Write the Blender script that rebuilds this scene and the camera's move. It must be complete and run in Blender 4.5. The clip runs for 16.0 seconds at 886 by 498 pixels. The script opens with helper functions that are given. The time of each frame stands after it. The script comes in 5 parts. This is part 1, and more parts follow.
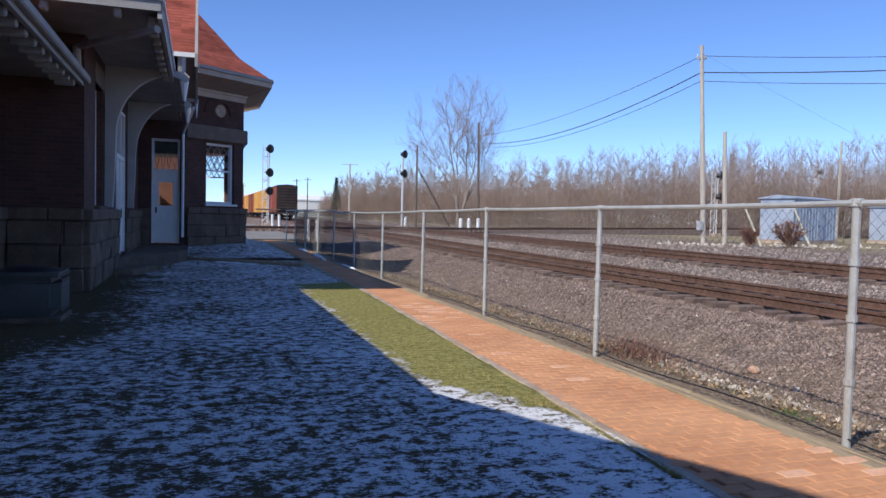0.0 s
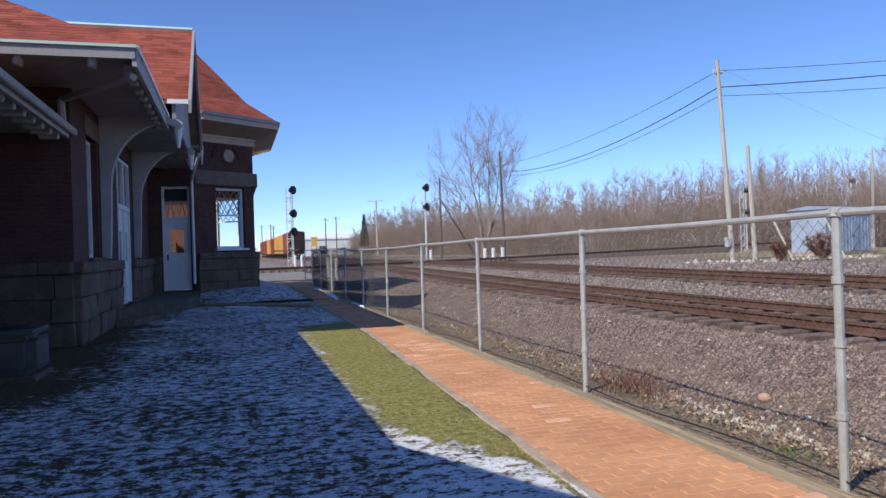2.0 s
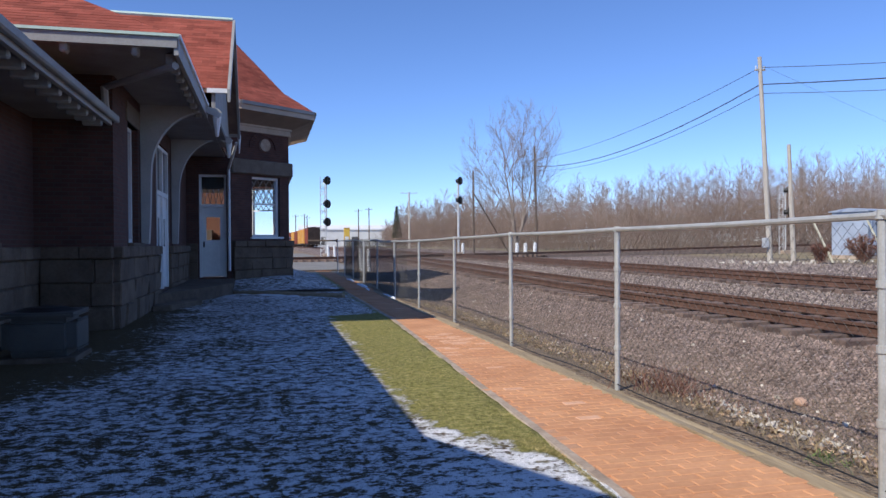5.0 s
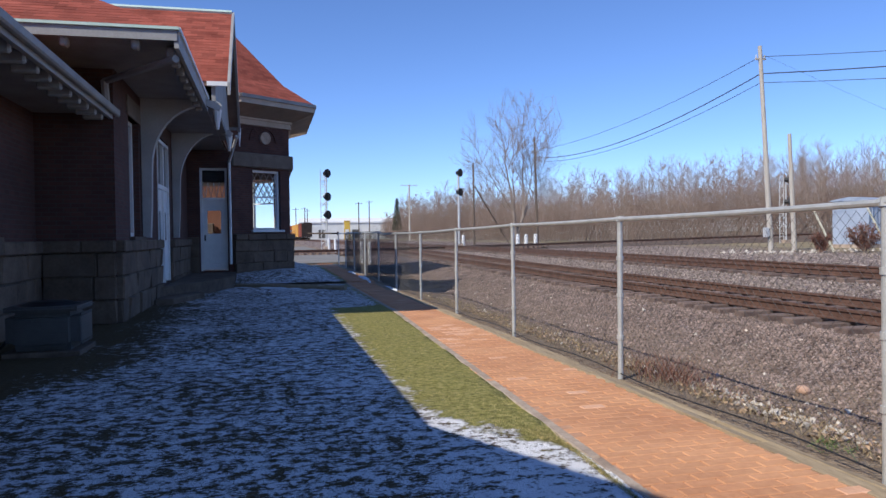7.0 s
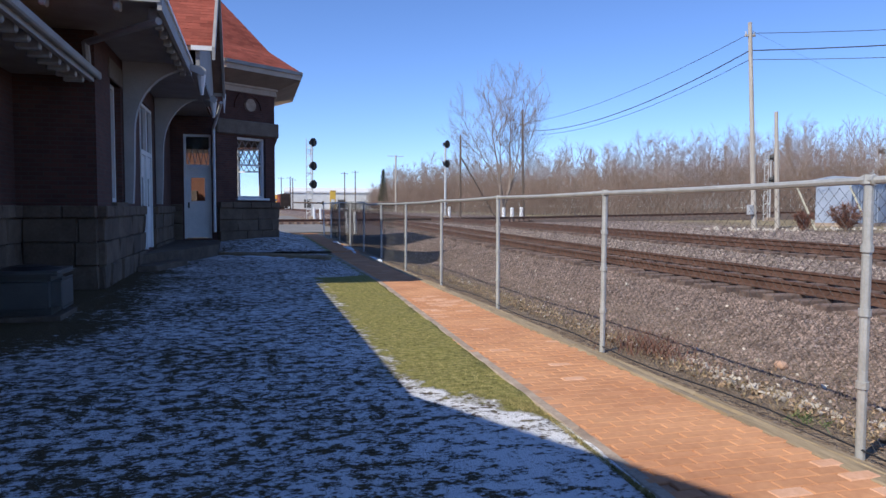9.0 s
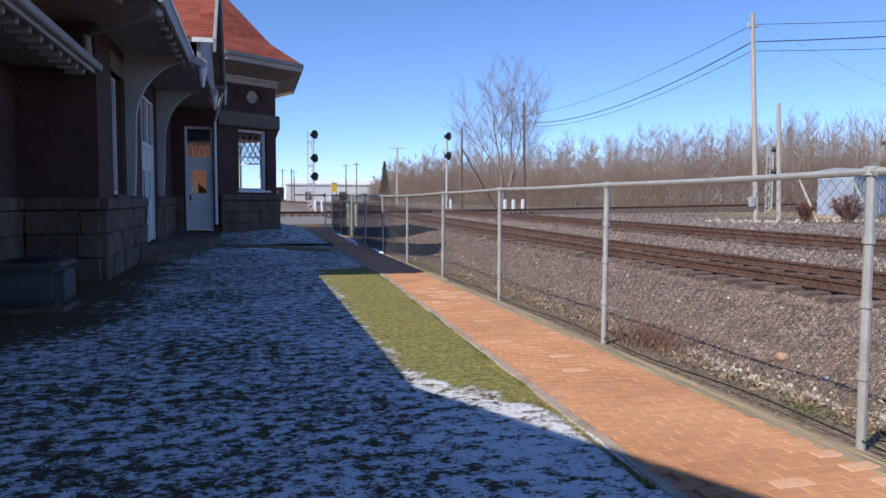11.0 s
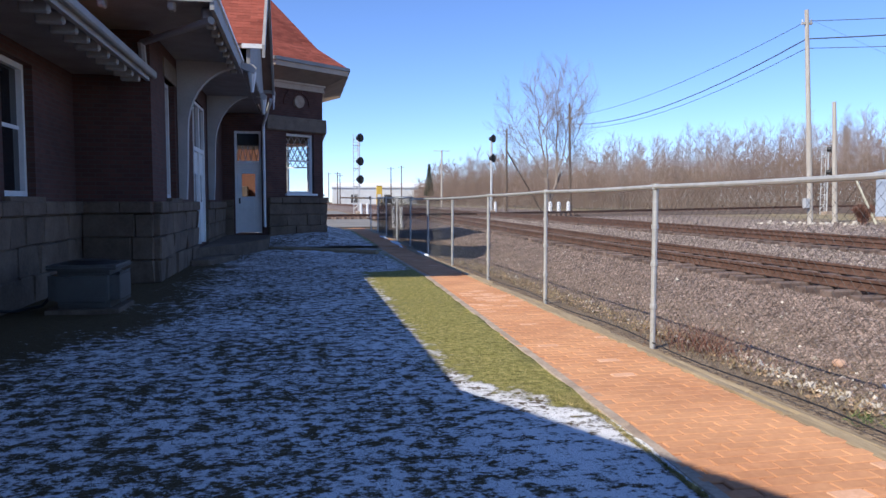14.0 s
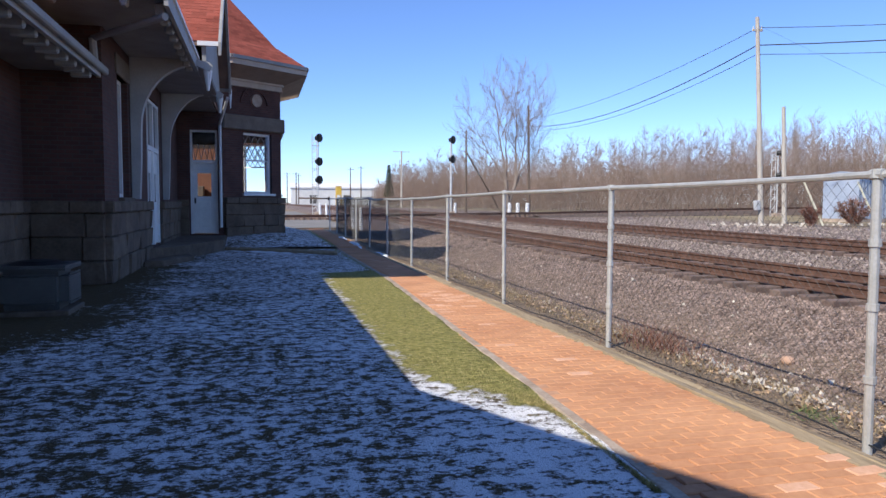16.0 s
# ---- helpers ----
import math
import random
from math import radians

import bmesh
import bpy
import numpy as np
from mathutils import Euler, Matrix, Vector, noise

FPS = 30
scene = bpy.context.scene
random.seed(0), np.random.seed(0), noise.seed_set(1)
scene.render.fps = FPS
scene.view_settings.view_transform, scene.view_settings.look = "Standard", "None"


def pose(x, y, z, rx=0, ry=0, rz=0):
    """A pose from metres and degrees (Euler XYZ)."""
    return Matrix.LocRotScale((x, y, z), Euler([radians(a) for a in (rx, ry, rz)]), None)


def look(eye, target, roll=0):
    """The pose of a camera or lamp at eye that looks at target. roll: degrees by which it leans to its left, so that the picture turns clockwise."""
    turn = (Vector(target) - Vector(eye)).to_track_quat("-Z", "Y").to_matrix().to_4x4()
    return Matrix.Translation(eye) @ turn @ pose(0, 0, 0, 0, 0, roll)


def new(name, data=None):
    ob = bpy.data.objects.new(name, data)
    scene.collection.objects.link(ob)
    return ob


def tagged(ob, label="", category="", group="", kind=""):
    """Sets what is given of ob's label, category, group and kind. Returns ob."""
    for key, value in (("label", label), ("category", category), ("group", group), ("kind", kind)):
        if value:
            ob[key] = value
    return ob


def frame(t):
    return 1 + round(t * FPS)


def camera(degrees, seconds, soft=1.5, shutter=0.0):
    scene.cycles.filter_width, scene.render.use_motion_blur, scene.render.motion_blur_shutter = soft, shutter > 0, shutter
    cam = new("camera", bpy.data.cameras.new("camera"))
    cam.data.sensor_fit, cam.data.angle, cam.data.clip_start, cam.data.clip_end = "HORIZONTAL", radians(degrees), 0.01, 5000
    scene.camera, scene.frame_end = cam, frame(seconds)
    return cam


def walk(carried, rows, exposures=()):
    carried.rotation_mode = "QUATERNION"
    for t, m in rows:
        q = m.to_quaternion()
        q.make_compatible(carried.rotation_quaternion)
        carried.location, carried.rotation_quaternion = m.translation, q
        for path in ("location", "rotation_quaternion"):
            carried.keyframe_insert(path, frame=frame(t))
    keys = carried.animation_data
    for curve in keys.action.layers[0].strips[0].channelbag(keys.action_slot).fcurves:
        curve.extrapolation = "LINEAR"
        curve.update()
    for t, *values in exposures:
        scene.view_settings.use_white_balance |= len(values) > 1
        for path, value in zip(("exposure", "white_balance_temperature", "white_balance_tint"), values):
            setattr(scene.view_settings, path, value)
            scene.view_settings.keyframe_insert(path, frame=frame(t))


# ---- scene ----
cam = camera(62.8, 16.0)
PATH = [
    (0, (-0.48, 0.016, 1.352), (0.161, 1.909, 1.266), 1.4),
    (0.5, (-0.164, 0.028, 1.368), (0.576, 1.882, 1.235), 2.8),
    (1, (0.041, 0.185, 1.37), (0.697, 2.069, 1.223), -0.1),
    (1.5, (0.168, 0.235, 1.357), (0.792, 2.133, 1.257), -1.3),
    (2, (0.194, 0.235, 1.371), (0.753, 2.156, 1.372), -1.8),
    (2.5, (0.188, 0.238, 1.377), (0.691, 2.174, 1.393), -0.9),
    (3, (0.182, 0.225, 1.374), (0.684, 2.161, 1.398), -1.2),
    (3.5, (0.178, 0.226, 1.376), (0.677, 2.162, 1.385), -0.5),
    (4, (0.178, 0.231, 1.375), (0.671, 2.17, 1.362), -0.7),
    (4.5, (0.179, 0.237, 1.37), (0.669, 2.176, 1.352), -0.3),
    (5, (0.177, 0.244, 1.372), (0.651, 2.186, 1.356), -0.4),
    (5.2, (0.143, 0.249, 1.367), (0.615, 2.192, 1.355), -0.9),
    (7.5, (0.157, 0.237, 1.36), (0.63, 2.179, 1.313), -0.8),
    (8, (0.161, 0.245, 1.358), (0.638, 2.186, 1.297), -0.9),
    (8.5, (0.156, 0.241, 1.355), (0.652, 2.176, 1.262), -0.4),
    (9, (0.163, 0.253, 1.351), (0.673, 2.183, 1.236), 0.2),
    (11.5, (0.155, 0.245, 1.349), (0.659, 2.176, 1.212), 0.1),
    (12, (0.149, 0.243, 1.349), (0.652, 2.174, 1.213), 0.0),
    (12.5, (0.155, 0.249, 1.348), (0.654, 2.181, 1.21), -0.1),
    (13, (0.138, 0.254, 1.346), (0.585, 2.198, 1.203), -0.9),
    (13.5, (0.133, 0.26, 1.348), (0.494, 2.222, 1.205), -0.4),
    (14, (0.145, 0.251, 1.352), (0.532, 2.209, 1.222), -0.0),
    (14.5, (0.147, 0.254, 1.351), (0.552, 2.208, 1.224), 0.1),
    (15, (0.157, 0.263, 1.352), (0.558, 2.218, 1.225), -0.3),
    (15.5, (0.148, 0.268, 1.351), (0.565, 2.22, 1.225), 0.5),
    (16, (0.157, 0.249, 1.344), (0.652, 2.183, 1.217), 0.2),
]
walk(cam, [(t, look(eye, target, roll)) for t, eye, target, roll in PATH],
     exposures=[(0.0, 0.06, 5580, 19), (12.95, 0.06, 5620, 19), (13.5, 0.32, 5680, 19), (16.0, 0.32, 5680, 19)])

# ---- world, sun, exposure ----
SUN_SHIFT = (0.98, 0.57)            # shadow offset on the ground per metre of height
world = bpy.data.worlds.new("sky")
scene.world = world
world.use_nodes = True
wn = world.node_tree
sky = wn.nodes.new("ShaderNodeTexSky")
sky.sky_type = 'NISHITA'
sky.sun_disc = False
sky.sun_elevation = math.atan(1 / math.hypot(*SUN_SHIFT))
sky.sun_rotation = math.atan2(-SUN_SHIFT[0], -SUN_SHIFT[1])
sky.air_density, sky.dust_density, sky.ozone_density, sky.altitude = 1.0, 0.0, 5.0, 2600
wn.links.new(sky.outputs[0], wn.nodes["Background"].inputs[0])
wn.nodes["Background"].inputs[1].default_value = 0.145
sun = new("sun", bpy.data.lights.new("sun", 'SUN'))
sun.data.energy, sun.data.angle, sun.data.color = 5.0, radians(0.5), (1.0, 0.905, 0.66)
sun.matrix_world = look((-SUN_SHIFT[0] * 40, -SUN_SHIFT[1] * 40, 40), (0, 0, 0))


# ---- materials ----
def material(name, rough=0.8, metal=0.0, spec=0.4):
    m = bpy.data.materials.new(name)
    m.use_nodes = True
    b = m.node_tree.nodes["Principled BSDF"]
    b.inputs["Roughness"].default_value, b.inputs["Metallic"].default_value = rough, metal
    b.inputs["Specular IOR Level"].default_value = spec
    return m, m.node_tree, b


def node(nt, kind, **values):
    n = nt.nodes.new(kind)
    for key, value in values.items():
        n.inputs[key.replace("_", " ")].default_value = value
    return n


def coords(nt, stretch=(1, 1, 1)):
    g = nt.nodes.new("ShaderNodeNewGeometry")
    m = nt.nodes.new("ShaderNodeMapping")
    m.inputs["Scale"].default_value = stretch
    nt.links.new(g.outputs["Position"], m.inputs[0])
    return m.outputs[0]


def noise_tex(nt, vec, scale, detail=5.0, rough=0.6):
    n = node(nt, "ShaderNodeTexNoise", Scale=scale, Detail=detail, Roughness=rough)
    nt.links.new(vec, n.inputs["Vector"])
    return n.outputs["Fac"]


def ramp(nt, fac, stops):
    r = nt.nodes.new("ShaderNodeValToRGB")
    e = r.color_ramp.elements
    while len(e) < len(stops):
        e.new(0.5)
    for k, (p, c) in enumerate(stops):
        e[k].position, e[k].color = p, (*c, 1)
    nt.links.new(fac, r.inputs[0])
    return r.outputs[0]


def mix(nt, fac, a, b, mode='MIX'):
    m = nt.nodes.new("ShaderNodeMix")
    m.data_type, m.blend_type = 'RGBA', mode
    for sock, v in ((m.inputs[0], fac), (m.inputs[6], a), (m.inputs[7], b)):
        if isinstance(v, (int, float)):
            sock.default_value = v
        elif isinstance(v, tuple):
            sock.default_value = (*v, 1)
        else:
            nt.links.new(v, sock)
    return m.outputs[2]


def maths(nt, op, a, b=0.0, clamp=False):
    m = nt.nodes.new("ShaderNodeMath")
    m.operation, m.use_clamp = op, clamp
    for sock, v in ((m.inputs[0], a), (m.inputs[1], b)):
        if isinstance(v, (int, float)):
            sock.default_value = v
        else:
            nt.links.new(v, sock)
    return m.outputs[0]


def bump(nt, b, height, strength=0.4, distance=0.02):
    n = node(nt, "ShaderNodeBump", Strength=strength, Distance=distance)
    nt.links.new(height, n.inputs["Height"])
    nt.links.new(n.outputs[0], b.inputs["Normal"])


def speckled(name, dark, light, scale=8.0, fine=60.0, rough=0.85, metal=0.0, relief=0.3, stretch=(1, 1, 1), vary=0.0, island=False, spec=0.4):
    """A surface with stains at one scale and grain at another; vary: from piece to piece."""
    m, nt, b = material(name, rough, metal, spec)
    vec = coords(nt, stretch)
    big, small = noise_tex(nt, vec, scale), noise_tex(nt, vec, fine, 3.0)
    both = maths(nt, 'ADD', maths(nt, 'MULTIPLY', big, 0.65), maths(nt, 'MULTIPLY', small, 0.35))
    col = ramp(nt, both, [(0.36, dark), (0.64, light)])
    if vary:
        if island:
            g = nt.nodes.new("ShaderNodeNewGeometry")
            rnd = g.outputs["Random Per Island"]
        else:
            o = nt.nodes.new("ShaderNodeObjectInfo")
            rnd = o.outputs["Random"]
        v = maths(nt, 'ADD', maths(nt, 'MULTIPLY', rnd, 2 * vary), 1 - vary)
        h = node(nt, "ShaderNodeHueSaturation")
        nt.links.new(col, h.inputs["Color"])
        nt.links.new(v, h.inputs["Value"])
        col = h.outputs[0]
    nt.links.new(col, b.inputs["Base Color"])
    if relief:
        bump(nt, b, both, relief, 0.01)
    return m


def brickwork(name, c1, c2, mortar, w, h, gap, axis='x', rough=0.9):
    m, nt, b = material(name, rough)
    g = nt.nodes.new("ShaderNodeNewGeometry")
    sep = nt.nodes.new("ShaderNodeSeparateXYZ")
    nt.links.new(g.outputs["Position"], sep.inputs[0])
    com = nt.nodes.new("ShaderNodeCombineXYZ")
    nt.links.new(maths(nt, 'ADD', sep.outputs[0], sep.outputs[1]), com.inputs[0])
    nt.links.new(sep.outputs[2], com.inputs[1])
    t = node(nt, "ShaderNodeTexBrick", Scale=1.0, Mortar_Size=gap, Brick_Width=w, Row_Height=h)
    t.inputs["Color1"].default_value, t.inputs["Color2"].default_value, t.inputs["Mortar"].default_value = (*c1, 1), (*c2, 1), (*mortar, 1)
    nt.links.new(com.outputs[0], t.inputs["Vector"])
    vec = coords(nt)
    stain = noise_tex(nt, vec, 1.3)
    col = mix(nt, 0.55, t.outputs["Color"], ramp(nt, stain, [(0.3, (0.55, 0.55, 0.55)), (0.7, (1.25, 1.2, 1.15))]), 'MULTIPLY')
    nt.links.new(col, b.inputs["Base Color"])
    bump(nt, b, maths(nt, 'SUBTRACT', maths(nt, 'MULTIPLY', noise_tex(nt, vec, 60.0), 0.3), t.outputs["Fac"]), 0.5, 0.008)
    return m


def lawn_material():
    m, nt, b = material("lawn_grass_and_snow", 0.9, 0, 0.2)
    vec = coords(nt)
    big, mid, fine = noise_tex(nt, vec, 0.9), noise_tex(nt, vec, 16.0), noise_tex(nt, coords(nt, (1, 0.8, 1)), 75.0, 4.0)
    turf = ramp(nt, maths(nt, 'ADD', maths(nt, 'MULTIPLY', mid, 0.6), maths(nt, 'MULTIPLY', fine, 0.4)),
                [(0.34, (0.055, 0.058, 0.016)), (0.46, (0.20, 0.195, 0.045)), (0.55, (0.38, 0.335, 0.10)), (0.66, (0.58, 0.48, 0.23))])
    turf = mix(nt, maths(nt, 'MULTIPLY', big, 0.45), turf, (0.27, 0.245, 0.085))
    # thin old snow lies in clumps between the tufts, west of the melt line
    g = nt.nodes.new("ShaderNodeNewGeometry")
    sep = nt.nodes.new("ShaderNodeSeparateXYZ")
    nt.links.new(g.outputs["Position"], sep.inputs[0])
    clump = noise_tex(nt, coords(nt, (0.82, 1.0, 1)), 9.5, 6.0, 0.66)
    grit = noise_tex(nt, coords(nt, (0.65, 1.0, 1)), 40.0, 4.0, 0.7)
    patch = noise_tex(nt, vec, 0.8, 3.0)
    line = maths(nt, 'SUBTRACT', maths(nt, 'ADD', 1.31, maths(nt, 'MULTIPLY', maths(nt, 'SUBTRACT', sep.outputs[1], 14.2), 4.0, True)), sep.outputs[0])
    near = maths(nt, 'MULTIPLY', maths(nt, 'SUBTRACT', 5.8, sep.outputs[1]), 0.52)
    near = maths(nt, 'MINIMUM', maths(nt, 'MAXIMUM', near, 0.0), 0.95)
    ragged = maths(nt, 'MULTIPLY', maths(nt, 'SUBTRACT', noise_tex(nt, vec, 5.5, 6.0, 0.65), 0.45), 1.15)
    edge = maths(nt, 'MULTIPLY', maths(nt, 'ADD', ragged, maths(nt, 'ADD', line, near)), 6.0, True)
    wall = maths(nt, 'MULTIPLY', maths(nt, 'ADD', sep.outputs[0], maths(nt, 'ADD', maths(nt, 'ADD', 1.95, maths(nt, 'MINIMUM', maths(nt, 'MAXIMUM', maths(nt, 'MULTIPLY', maths(nt, 'SUBTRACT', 9.0, sep.outputs[1]), 0.4), 0.0), 2.0)), maths(nt, 'MULTIPLY', patch, 0.9))), 0.75, True)
    dens = maths(nt, 'ADD', maths(nt, 'MULTIPLY', clump, 0.80), maths(nt, 'ADD', maths(nt, 'MULTIPLY', grit, 0.52), maths(nt, 'MULTIPLY', patch, 0.22)))
    dens = maths(nt, 'SUBTRACT', dens, maths(nt, 'MULTIPLY', maths(nt, 'SUBTRACT', 1.0, wall), 0.26))
    thick = maths(nt, 'MULTIPLY', maths(nt, 'MULTIPLY', maths(nt, 'SUBTRACT', sep.outputs[0], 0.7), 1.6, True), near)
    dens = maths(nt, 'ADD', dens, maths(nt, 'MULTIPLY', maths(nt, 'MINIMUM', thick, 0.6), 0.04))
    dens = maths(nt, 'ADD', dens, maths(nt, 'MULTIPLY', maths(nt, 'MULTIPLY', sep.outputs[0], 0.9, True), 0.018))
    mask = maths(nt, 'MULTIPLY', maths(nt, 'SUBTRACT', dens, 0.732), 12.0, True)
    mask = maths(nt, 'MULTIPLY', mask, edge, True)
    # turf inside the edge is browned and darkened to carry the building's shade
    shade_turf = mix(nt, edge, turf, mix(nt, 0.85, turf, (0.088, 0.05, 0.031)))
    nt.links.new(mix(nt, mask, shade_turf, (0.93, 0.915, 0.925)), b.inputs["Base Color"])
    bump(nt, b, maths(nt, 'ADD', maths(nt, 'MULTIPLY', fine, 1.2), maths(nt, 'MULTIPLY', mask, 0.6)), 0.9, 0.03)
    return m


def ground_material():
    m, nt, b = material("ballast_and_dry_ground", 0.95, 0, 0.2)
    vec = coords(nt)
    v = node(nt, "ShaderNodeTexVoronoi", Scale=34.0)
    nt.links.new(vec, v.inputs["Vector"])
    sepc = nt.nodes.new("ShaderNodeSeparateColor")
    nt.links.new(v.outputs["Color"], sepc.inputs[0])
    stones = ramp(nt, sepc.outputs[0], [(0.0, (0.075, 0.052, 0.045)), (0.45, (0.18, 0.132, 0.112)), (0.8, (0.29, 0.225, 0.195)), (1.0, (0.48, 0.40, 0.36))])
    earth = ramp(nt, noise_tex(nt, vec, 14.0, 8.0, 0.72), [(0.3, (0.12, 0.083, 0.053)), (0.5, (0.26, 0.19, 0.125)), (0.75, (0.42, 0.335, 0.23))])
    dry = ramp(nt, noise_tex(nt, vec, 0.35, 7.0), [(0.3, (0.17, 0.13, 0.085)), (0.5, (0.30, 0.245, 0.15)), (0.7, (0.40, 0.34, 0.21))])
    g = nt.nodes.new("ShaderNodeNewGeometry")
    sep = nt.nodes.new("ShaderNodeSeparateXYZ")
    nt.links.new(g.outputs["Position"], sep.inputs[0])
    x = maths(nt, 'ADD', sep.outputs[0], maths(nt, 'MULTIPLY', maths(nt, 'SUBTRACT', noise_tex(nt, vec, 0.8), 0.5), 2.6))
    bed = maths(nt, 'MULTIPLY', maths(nt, 'SUBTRACT', x, 4.7), 0.6, True)
    far = maths(nt, 'MULTIPLY', maths(nt, 'SUBTRACT', x, 30.0), 0.12, True)
    nt.links.new(mix(nt, far, mix(nt, bed, earth, stones), dry), b.inputs["Base Color"])
    bump(nt, b, maths(nt, 'ADD', v.outputs["Distance"], noise_tex(nt, vec, 40.0)), 0.9, 0.03)
    return m


LAWN, GROUND = lawn_material(), ground_material()
BRICK = brickwork("dark_red_brick", (0.105, 0.046, 0.036), (0.075, 0.033, 0.027), (0.08, 0.06, 0.053), 0.21, 0.07, 0.008)
STONE = speckled("rock_faced_limestone", (0.0794, 0.0563, 0.0397), (0.164, 0.119, 0.0845), 2.5, 22.0, 0.9, relief=0.9, vary=0.14)
BELT = speckled("smooth_tan_limestone", (0.125, 0.098, 0.075), (0.20, 0.16, 0.125), 2.5, 22.0, 0.9, relief=0.7)
TRIM = speckled("grey_painted_wood", (0.25, 0.243, 0.236), (0.344, 0.338, 0.324), 2.0, 30.0, 0.6, relief=0.1)
BRACKET = speckled("lighter_grey_painted_wood", (0.324, 0.319, 0.308), (0.432, 0.421, 0.41), 2.0, 30.0, 0.6, relief=0.1)
SOFFIT = speckled("weathered_grey_soffit", (0.187, 0.17, 0.162), (0.289, 0.272, 0.255), 2.0, 30.0, 0.7, relief=0.1)
WHITE = speckled("white_painted_wood", (0.66, 0.66, 0.66), (0.80, 0.80, 0.79), 2.0, 30.0, 0.5, relief=0.1)
# tower eave colour: warm light bounced from the ground is put into the cream
LIT_CREAM = speckled("bounce_lit_cream", (0.40, 0.33, 0.26), (0.54, 0.46, 0.38), 2.0, 30.0, 0.7, relief=0.1)
ORANGE = speckled("orange_plaster", (0.15, 0.062, 0.036), (0.21, 0.092, 0.055), 1.5, 20.0, 0.8, relief=0.1)
VERDIGRIS = speckled("pale_green_flashing", (0.42, 0.55, 0.47), (0.56, 0.66, 0.58), 4.0, 30.0, 0.5, relief=0.1)
SHINGLE = speckled("red_asphalt_shingle", (0.2, 0.0515, 0.0342), (0.304, 0.0874, 0.0594), 1.5, 60.0, 0.95, relief=0.4, vary=0.24, island=True, spec=0.15)
UNDER = speckled("roof_boards", (0.16, 0.10, 0.08), (0.24, 0.16, 0.12), 3.0, 30.0, 0.9)
PAVER = speckled("orange_red_paver", (0.44, 0.203, 0.096), (0.60, 0.312, 0.155), 1.1, 22.0, 0.9, relief=0.3, vary=0.07)
PAVER_ISLES = speckled("orange_red_paver_rest", (0.44, 0.203, 0.096), (0.60, 0.312, 0.155), 1.1, 22.0, 0.9, relief=0.3, vary=0.08, island=True)
PALE_PAVER = speckled("pale_worn_paver", (0.56, 0.30, 0.17), (0.70, 0.42, 0.27), 5.0, 40.0, 0.85, relief=0.3)
SAND = speckled("joint_sand", (0.36, 0.185, 0.105), (0.55, 0.32, 0.19), 6.0, 70.0, 0.95)
TIMBER = speckled("grey_weathered_timber", (0.20, 0.15, 0.09), (0.43, 0.335, 0.21), 3.0, 25.0, 0.9, relief=0.6, stretch=(6, 0.6, 6))
CONCRETE = speckled("weathered_concrete", (0.27, 0.20, 0.145), (0.47, 0.38, 0.295), 4.0, 40.0, 0.9)
GALV = speckled("galvanised_steel", (0.40, 0.40, 0.385), (0.56, 0.56, 0.545), 6.0, 60.0, 0.5, 0.35, relief=0.1)
WIRE = speckled("dull_fence_wire", (0.075, 0.072, 0.068), (0.13, 0.127, 0.12), 6.0, 60.0, 0.6, 0.3, relief=0.0)
RAIL = speckled("rusty_rail", (0.085, 0.045, 0.032), (0.17, 0.095, 0.068), 3.0, 50.0, 0.8, 0.2)
GREEN = speckled("green_weed", (0.07, 0.13, 0.03), (0.16, 0.24, 0.07), 3.0, 30.0, 0.8, vary=0.3, island=True, relief=0.0, spec=0.2)
TIE = speckled("creosoted_tie", (0.11, 0.075, 0.063), (0.235, 0.17, 0.14), 3.0, 40.0, 0.95, vary=0.25)
ROCK = speckled("ballast_stone", (0.14, 0.10, 0.082), (0.335, 0.255, 0.215), 3.0, 40.0, 0.95, vary=0.55, island=True, relief=0.5)
GREYROCK = speckled("grey_ballast_stone", (0.165, 0.130, 0.112), (0.38, 0.315, 0.275), 3.0, 40.0, 0.95, vary=0.5, island=True, relief=0.5)
PALEROCK = speckled("pale_limestone_rubble", (0.38, 0.33, 0.27), (0.62, 0.56, 0.48), 5.0, 40.0, 0.95, vary=0.3, island=True)
BLADES = speckled("grass_blades", (0.10, 0.105, 0.028), (0.56, 0.455, 0.205), 11.0, 40.0, 0.8, vary=0.5, island=True, relief=0.0, spec=0.2)
# darker blade colour, for the part of the lawn in shade
SHADEGRASS = speckled("shade_brown_grass", (0.07, 0.055, 0.025), (0.17, 0.13, 0.06), 2.0, 20.0, 0.9, vary=0.4, island=True, relief=0.0, spec=0.2)
DRYWEED = speckled("dry_weeds", (0.26, 0.19, 0.10), (0.44, 0.35, 0.20), 2.0, 20.0, 0.9, vary=0.3, island=True, relief=0.0, spec=0.2)
LITTER = speckled("fallen_leaves", (0.20, 0.125, 0.07), (0.46, 0.33, 0.21), 3.0, 30.0, 0.9, vary=0.5, island=True, relief=0.0, spec=0.2)
BLACK = speckled("black_signal_paint", (0.010, 0.010, 0.011), (0.025, 0.025, 0.027), 4.0, 40.0, 0.5, relief=0.1)
SILVER = speckled("aluminium_paint", (0.45, 0.45, 0.44), (0.62, 0.62, 0.61), 4.0, 40.0, 0.45, 0.3, relief=0.1)
POLEWOOD = speckled("bleached_pole_wood", (0.33, 0.29, 0.24), (0.52, 0.48, 0.42), 2.0, 12.0, 0.9, stretch=(8, 8, 0.5), relief=0.4)
